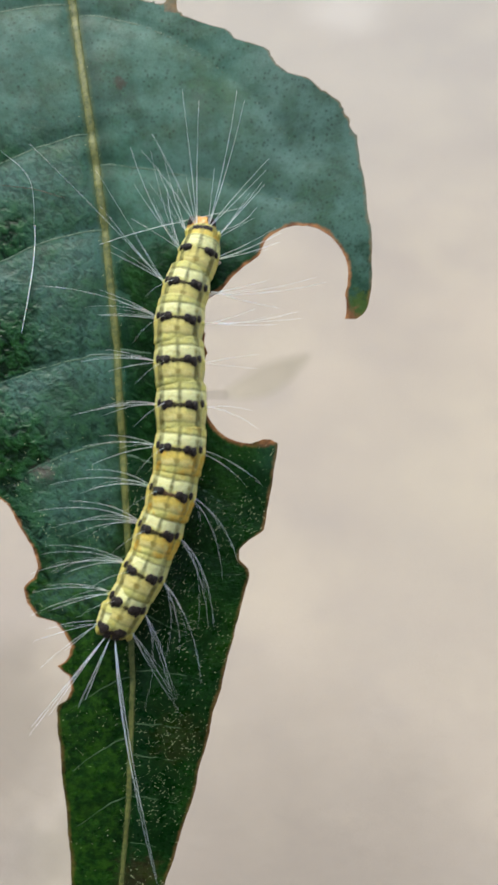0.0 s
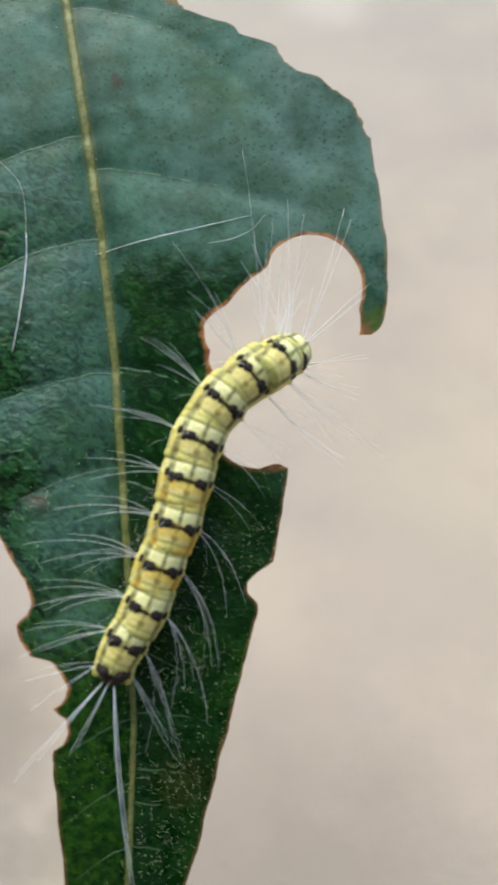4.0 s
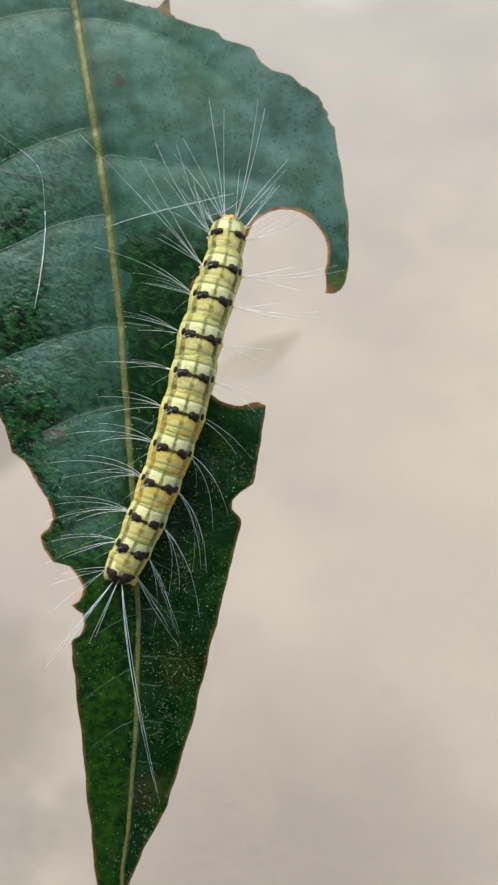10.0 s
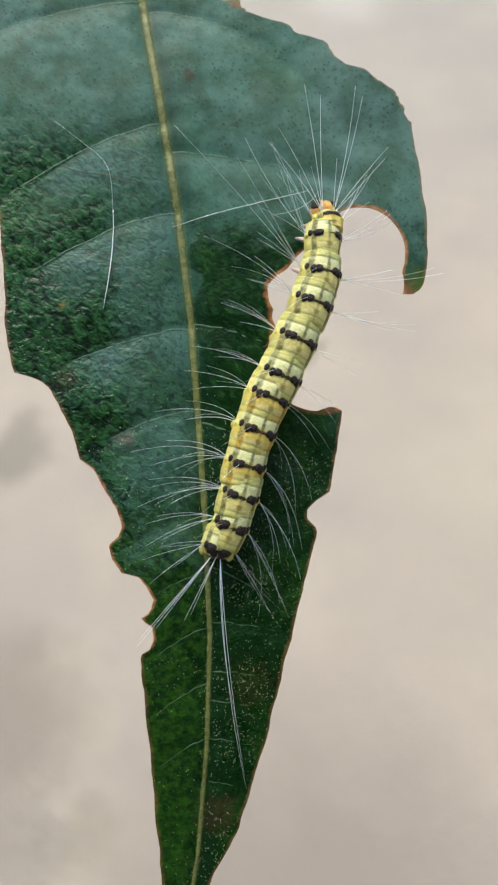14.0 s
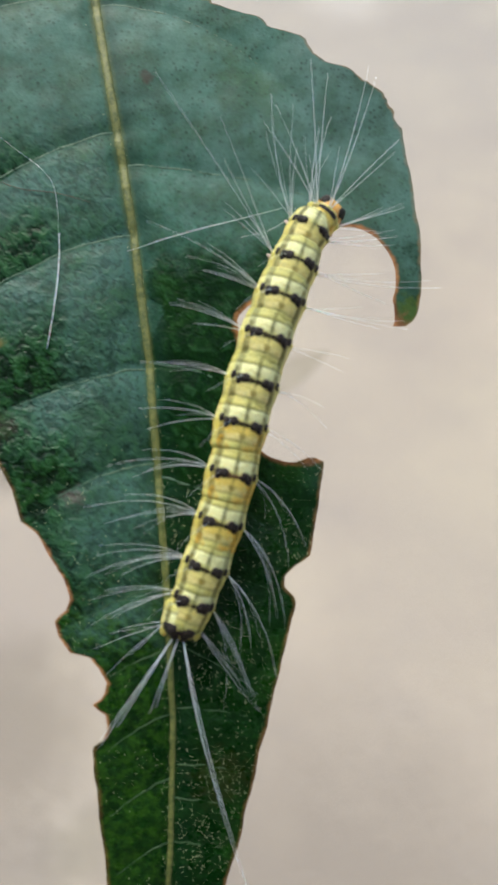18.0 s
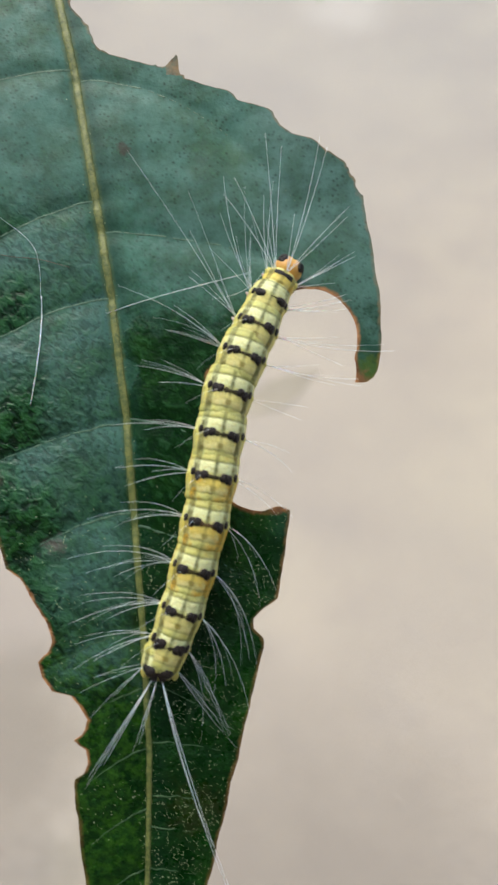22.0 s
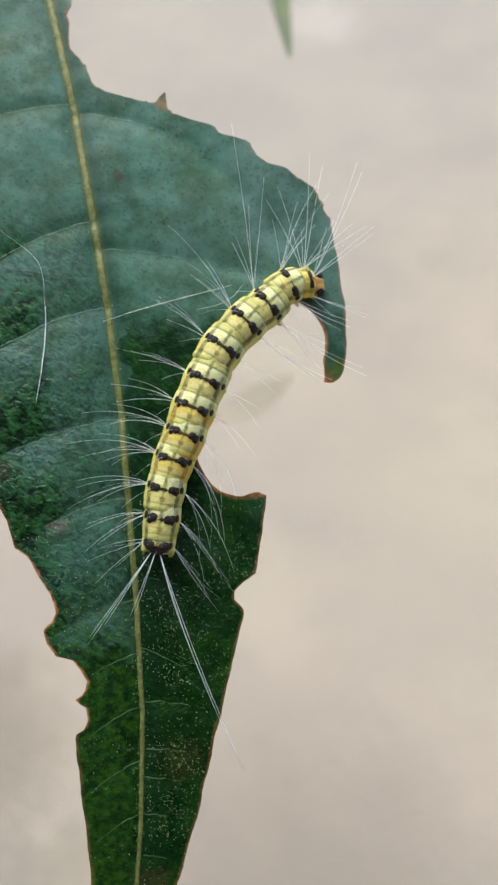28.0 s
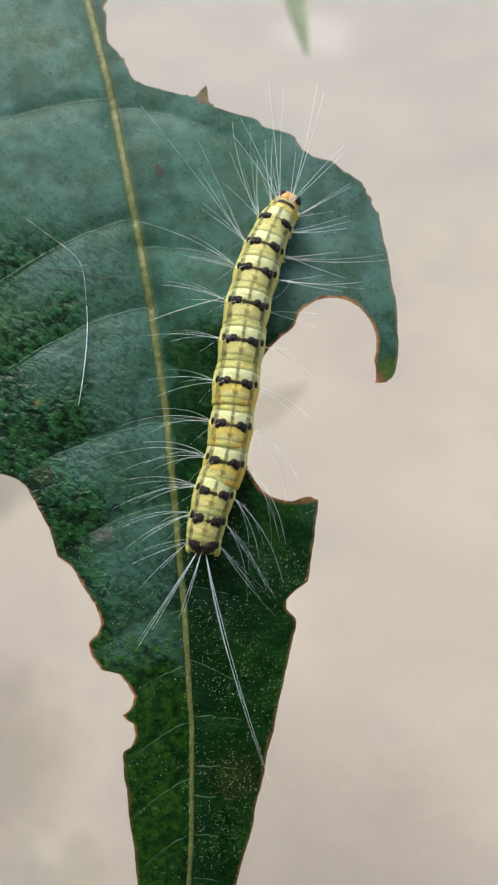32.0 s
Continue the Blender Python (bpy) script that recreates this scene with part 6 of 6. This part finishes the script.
    walk(segments[9], [
        crawl(0, -0.88, 6.01, 1.29, -11, 0, -12), crawl(0.5, -1.11, 5.52, 1.38, -11, -0, -5), crawl(1, -2.91, 5.72, 1.42, -11, 0, 10),
        crawl(1.5, -2.28, 4.89, 1.41, -11, -0, -12), crawl(2, 1.71, 3.86, 1.39, -10, 0, -43), crawl(2.5, 2.38, 4.15, 1.33, -11, 0, -34),
        crawl(3, 4.44, 2.34, 0.24, -38, 0, -69), crawl(3.5, 4.68, 2.30, 0.19, -38, 4, -48), crawl(4, 5.20, 0.09, -0.41, -38, 9, -53),
        crawl(4.5, 5.27, 0.48, -0.06, -38, 14, -21), crawl(6.5, 0.78, 2.44, 1.57, -8, 20, 39), crawl(7, 1.82, 3.42, 1.43, -10, 20, 9),
        crawl(7.5, 2.43, 4.17, 1.31, -11, 19, 14), crawl(8, 2.93, 4.70, 1.25, -11, 16, -3), crawl(8.5, 2.73, 5.25, 1.20, -11, 10, -5),
        crawl(9, 1.75, 6.05, 1.17, -11, 6, -6), crawl(9.5, 3.92, 4.74, 1.20, -11, 4, -42), crawl(10, 1.96, 5.96, 1.17, -12, 6, -8),
        crawl(10.5, 2.81, 5.88, 1.16, -12, 7, -5), crawl(11, 2.27, 6.12, 1.14, -11, 10, -10), crawl(11.5, 3.15, 6.27, 1.08, -11, 15, -9),
        crawl(12, 3.01, 6.22, 1.09, -11, 18, -8), crawl(12.5, 3.10, 6.08, 1.10, -11, 21, -6), crawl(13, 3.31, 5.97, 1.11, -11, 22, -6),
        crawl(13.5, 3.60, 5.56, 1.14, -11, 20, -6), crawl(15.5, 3.56, 7.79, 0.90, -12, 15, -2), crawl(16, 3.96, 8.13, 0.85, -12, 17, -22),
        crawl(16.5, 3.70, 8.12, 0.86, -11, 14, -22), crawl(17, 1.50, 8.87, 0.86, -11, 11, 9), crawl(17.5, 2.69, 8.91, 0.86, -11, 10, 1),
        crawl(18, 4.18, 8.21, 0.83, -12, 8, -30), crawl(18.5, 5.69, 7.36, 0.13, -25, 11, -49), crawl(19, 6.98, 4.88, -0.54, -38, 13, -55),
        crawl(19.5, 6.35, 5.47, -0.51, -37, 16, -36), crawl(20, 5.93, 6.41, -0.33, -34, 18, -25), crawl(20.5, 5.48, 7.03, 0.37, -23, 14, -29),
        crawl(21, 5.36, 7.09, 0.91, -11, 12, -46), crawl(21.5, 4.66, 7.08, 0.91, -11, 8, -45), crawl(22, 3.68, 7.68, 0.91, -12, 7, -26),
        crawl(22.5, 5.16, 7.99, 0.85, -11, 8, -35), crawl(23, 5.12, 8.32, 0.79, -11, 10, -34), crawl(23.5, 4.89, 8.39, 0.81, -11, 10, -34),
        crawl(24, 4.74, 8.04, 0.83, -11, 8, -33), crawl(24.5, 5.18, 8.39, 0.78, -11, 4, -38), crawl(26.5, 5.60, 10.63, 0.50, -12, 0, -51),
        crawl(27, 6.16, 10.41, 0.51, -11, 0, -60), crawl(27.5, 6.64, 10.20, 0.53, -10, 0, -63), crawl(28, 7.24, 9.87, 0.54, -10, 0, -62),
        crawl(28.5, 7.20, 9.61, 0.55, -10, -0, -64), crawl(29, 7.03, 9.79, 0.55, -10, 0, -65), crawl(29.5, 6.29, 10.24, 0.47, -11, -0, -53),
        crawl(30, 4.10, 12.43, 0.33, -13, 0, -27), crawl(30.5, 1.93, 13.68, 0.22, -14, 0, -13), crawl(31, 1.59, 14.46, 0.15, -14, 0, -15),
        crawl(31.5, 2.04, 14.83, 0.11, -14, -0, -20), crawl(32, 2.13, 14.80, 0.08, -13, 0, -25)])
    neck_rows = [
        crawl(0, -0.61, 7.62, 0.89, -22, 0, -6), crawl(0.5, -1.08, 7.43, 1.03, -23, -0, -4), crawl(1, -3.48, 7.05, 1.09, -23, 0, 14),
        crawl(1.5, -1.54, 6.77, 1.03, -20, -1, -14), crawl(2, 3.18, 5.48, 0.95, -16, 0, -55), crawl(2.5, 3.23, 5.71, 0.93, -22, 0, -40),
        crawl(3, 5.32, 2.31, -1.04, -38, 0, -90), crawl(3.5, 5.72, 2.95, -0.96, -38, 4, -57), crawl(4, 5.59, 0.33, -0.89, -38, 9, -48),
        crawl(4.5, 5.26, 1.89, -0.71, -27, 14, 3), crawl(6.5, -0.69, 3.95, 1.28, -12, 20, 61), crawl(7, 1.32, 5.06, 1.08, -22, 20, 18),
        crawl(7.5, 1.92, 5.46, 0.96, -28, 19, 38), crawl(8, 3.12, 5.77, 0.92, -30, 16, 11), crawl(8.5, 2.89, 6.45, 0.84, -26, 11, 8),
        crawl(9, 1.78, 7.63, 0.78, -22, 6, -3), crawl(9.5, 5.20, 5.31, 0.88, -28, 4, -53), crawl(10, 2.21, 6.80, 0.85, -33, 6, -2),
        crawl(10.5, 2.93, 7.10, 0.80, -27, 7, 0), crawl(11, 2.55, 7.62, 0.75, -22, 10, -7), crawl(11.5, 3.57, 7.60, 0.71, -25, 15, -5),
        crawl(12, 3.59, 7.36, 0.74, -26, 18, -6), crawl(12.5, 3.61, 7.32, 0.73, -25, 21, -3), crawl(13, 3.65, 7.39, 0.73, -23, 22, -2),
        crawl(13.5, 4.04, 7.06, 0.75, -21, 20, -1), crawl(15.5, 3.61, 9.41, 0.51, -22, 15, 4), crawl(16, 4.85, 9.30, 0.47, -24, 17, -25),
        crawl(16.5, 4.55, 9.30, 0.48, -21, 14, -31), crawl(17, 1.04, 10.50, 0.48, -20, 11, 15), crawl(17.5, 2.49, 10.33, 0.48, -21, 9, 6),
        crawl(18, 5.16, 9.28, 0.46, -22, 8, -39), crawl(18.5, 6.90, 7.89, -0.48, -30, 12, -55), crawl(19, 7.67, 5.23, -1.40, -38, 13, -55),
        crawl(19.5, 6.98, 6.76, -1.37, -40, 15, -34), crawl(20, 6.47, 7.75, -1.13, -38, 18, -16), crawl(20.5, 6.16, 8.22, -0.18, -30, 14, -23),
        crawl(21, 6.66, 7.93, 0.56, -21, 12, -54), crawl(21.5, 6.16, 8.09, 0.53, -18, 9, -54), crawl(22, 4.65, 9.40, 0.47, -18, 7, -29),
        crawl(22.5, 6.25, 8.96, 0.45, -23, 8, -43), crawl(23, 6.13, 9.24, 0.44, -26, 10, -40), crawl(23.5, 6.01, 9.55, 0.42, -24, 10, -40),
        crawl(24, 5.97, 9.49, 0.41, -21, 8, -36), crawl(24.5, 6.12, 9.53, 0.40, -25, 4, -39), crawl(26.5, 6.62, 11.37, 0.17, -26, 0, -56),
        crawl(27, 7.65, 11.02, 0.18, -20, 0, -72), crawl(27.5, 8.28, 10.57, 0.20, -18, -0, -81), crawl(28, 8.89, 10.29, 0.23, -18, 0, -78),
        crawl(28.5, 8.85, 9.95, 0.25, -18, 0, -78), crawl(29, 8.89, 10.10, 0.25, -17, 0, -78), crawl(29.5, 7.79, 10.96, 0.13, -20, -1, -53),
        crawl(30, 4.70, 13.79, -0.08, -25, 0, -20), crawl(30.5, 2.09, 15.05, -0.20, -28, -0, -7), crawl(31, 1.88, 15.79, -0.26, -28, 0, -10),
        crawl(31.5, 2.58, 16.15, -0.30, -26, -0, -18), crawl(32, 2.98, 16.19, -0.35, -22, 0, -27)]
    walk(segments[10], neck_rows)
    walk(brow, [(t, m.to_3x3().inverted().to_4x4() @ pose(0, 0, 0, -12, 0, 0.15 * math.degrees(m.to_euler().z))) for t, m in neck_rows])
    walk(head, [
        crawl(0, -0.79, 7.90, 0.53, -20, 0, -3), crawl(0.5, -0.88, 7.91, 0.65, -21, -0, 1), crawl(1, -3.34, 7.34, 0.71, -21, 0, 15),
        crawl(1.5, -1.02, 7.01, 0.67, -20, -0, -18), crawl(2, 3.99, 5.20, 0.61, -19, 0, -59), crawl(2.5, 3.63, 5.53, 0.59, -18, 0, -42),
        crawl(3, 5.27, 2.22, -1.37, -18, 0, -98), crawl(3.5, 5.47, 2.68, -1.42, -24, 4, -61), crawl(4, 5.36, 0.12, -1.20, -17, 9, -46),
        crawl(4.5, 4.96, 2.43, -1.08, -20, 14, 12), crawl(6.5, -1.57, 3.49, 1.04, -14, 20, 69), crawl(7, 1.38, 5.13, 0.73, -19, 20, 21),
        crawl(7.5, 1.38, 5.51, 0.64, -18, 19, 34), crawl(8, 2.71, 5.78, 0.61, -18, 16, 18), crawl(8.5, 2.75, 6.52, 0.49, -19, 11, 14),
        crawl(9, 1.88, 7.87, 0.41, -20, 6, -2), crawl(9.5, 4.97, 5.37, 0.55, -18, 4, -57), crawl(10, 2.01, 6.87, 0.52, -19, 6, 1),
        crawl(10.5, 2.68, 7.32, 0.44, -20, 7, 1), crawl(11, 2.55, 7.99, 0.37, -21, 10, -6), crawl(11.5, 3.38, 7.78, 0.36, -19, 15, -3),
        crawl(12, 3.34, 7.64, 0.38, -20, 18, -6), crawl(12.5, 3.37, 7.64, 0.37, -20, 21, -3), crawl(13, 3.53, 7.72, 0.36, -20, 22, -0),
        crawl(13.5, 3.77, 7.59, 0.37, -21, 20, 1), crawl(15.5, 3.51, 9.66, 0.15, -20, 15, 6), crawl(16, 4.82, 9.53, 0.11, -20, 17, -26),
        crawl(16.5, 4.74, 9.57, 0.09, -20, 14, -20), crawl(17, 0.97, 10.93, 0.09, -21, 11, 17), crawl(17.5, 2.42, 10.66, 0.10, -22, 9, -2),
        crawl(18, 5.43, 9.49, 0.10, -20, 8, -42), crawl(18.5, 7.09, 7.86, -0.78, -18, 11, -54), crawl(19, 7.52, 5.09, -1.72, -18, 13, -55),
        crawl(19.5, 6.94, 7.04, -1.80, -27, 14, -29), crawl(20, 6.44, 7.99, -1.81, -34, 18, -12), crawl(20.5, 6.19, 8.49, -0.80, -27, 14, -28),
        crawl(21, 6.93, 7.99, 0.21, -19, 12, -57), crawl(21.5, 6.61, 8.16, 0.13, -21, 9, -53), crawl(22, 5.10, 9.99, 0.05, -23, 7, -30),
        crawl(22.5, 6.53, 9.16, 0.07, -21, 8, -42), crawl(23, 6.14, 9.29, 0.09, -19, 10, -43), crawl(23.5, 6.12, 9.63, 0.08, -19, 10, -41),
        crawl(24, 6.13, 9.60, 0.06, -19, 8, -37), crawl(24.5, 6.20, 9.58, 0.06, -19, 4, -39), crawl(26.5, 6.78, 11.36, -0.17, -19, 0, -58),
        crawl(27, 7.88, 10.82, -0.14, -18, 0, -77), crawl(27.5, 8.53, 10.18, -0.11, -18, 0, -84), crawl(28, 9.16, 10.06, -0.09, -18, 0, -84),
        crawl(28.5, 9.09, 9.85, -0.08, -18, -0, -84), crawl(29, 9.09, 10.04, -0.08, -18, 0, -83), crawl(29.5, 7.84, 11.02, -0.21, -19, -0, -56),
        crawl(30, 4.58, 13.99, -0.43, -20, 0, -17), crawl(30.5, 1.90, 15.15, -0.55, -19, -0, -5), crawl(31, 1.78, 15.87, -0.61, -19, 0, -7),
        crawl(31.5, 2.60, 16.39, -0.68, -20, 0, -15), crawl(32, 3.13, 16.71, -0.77, -23, 0, -27)])


motions()
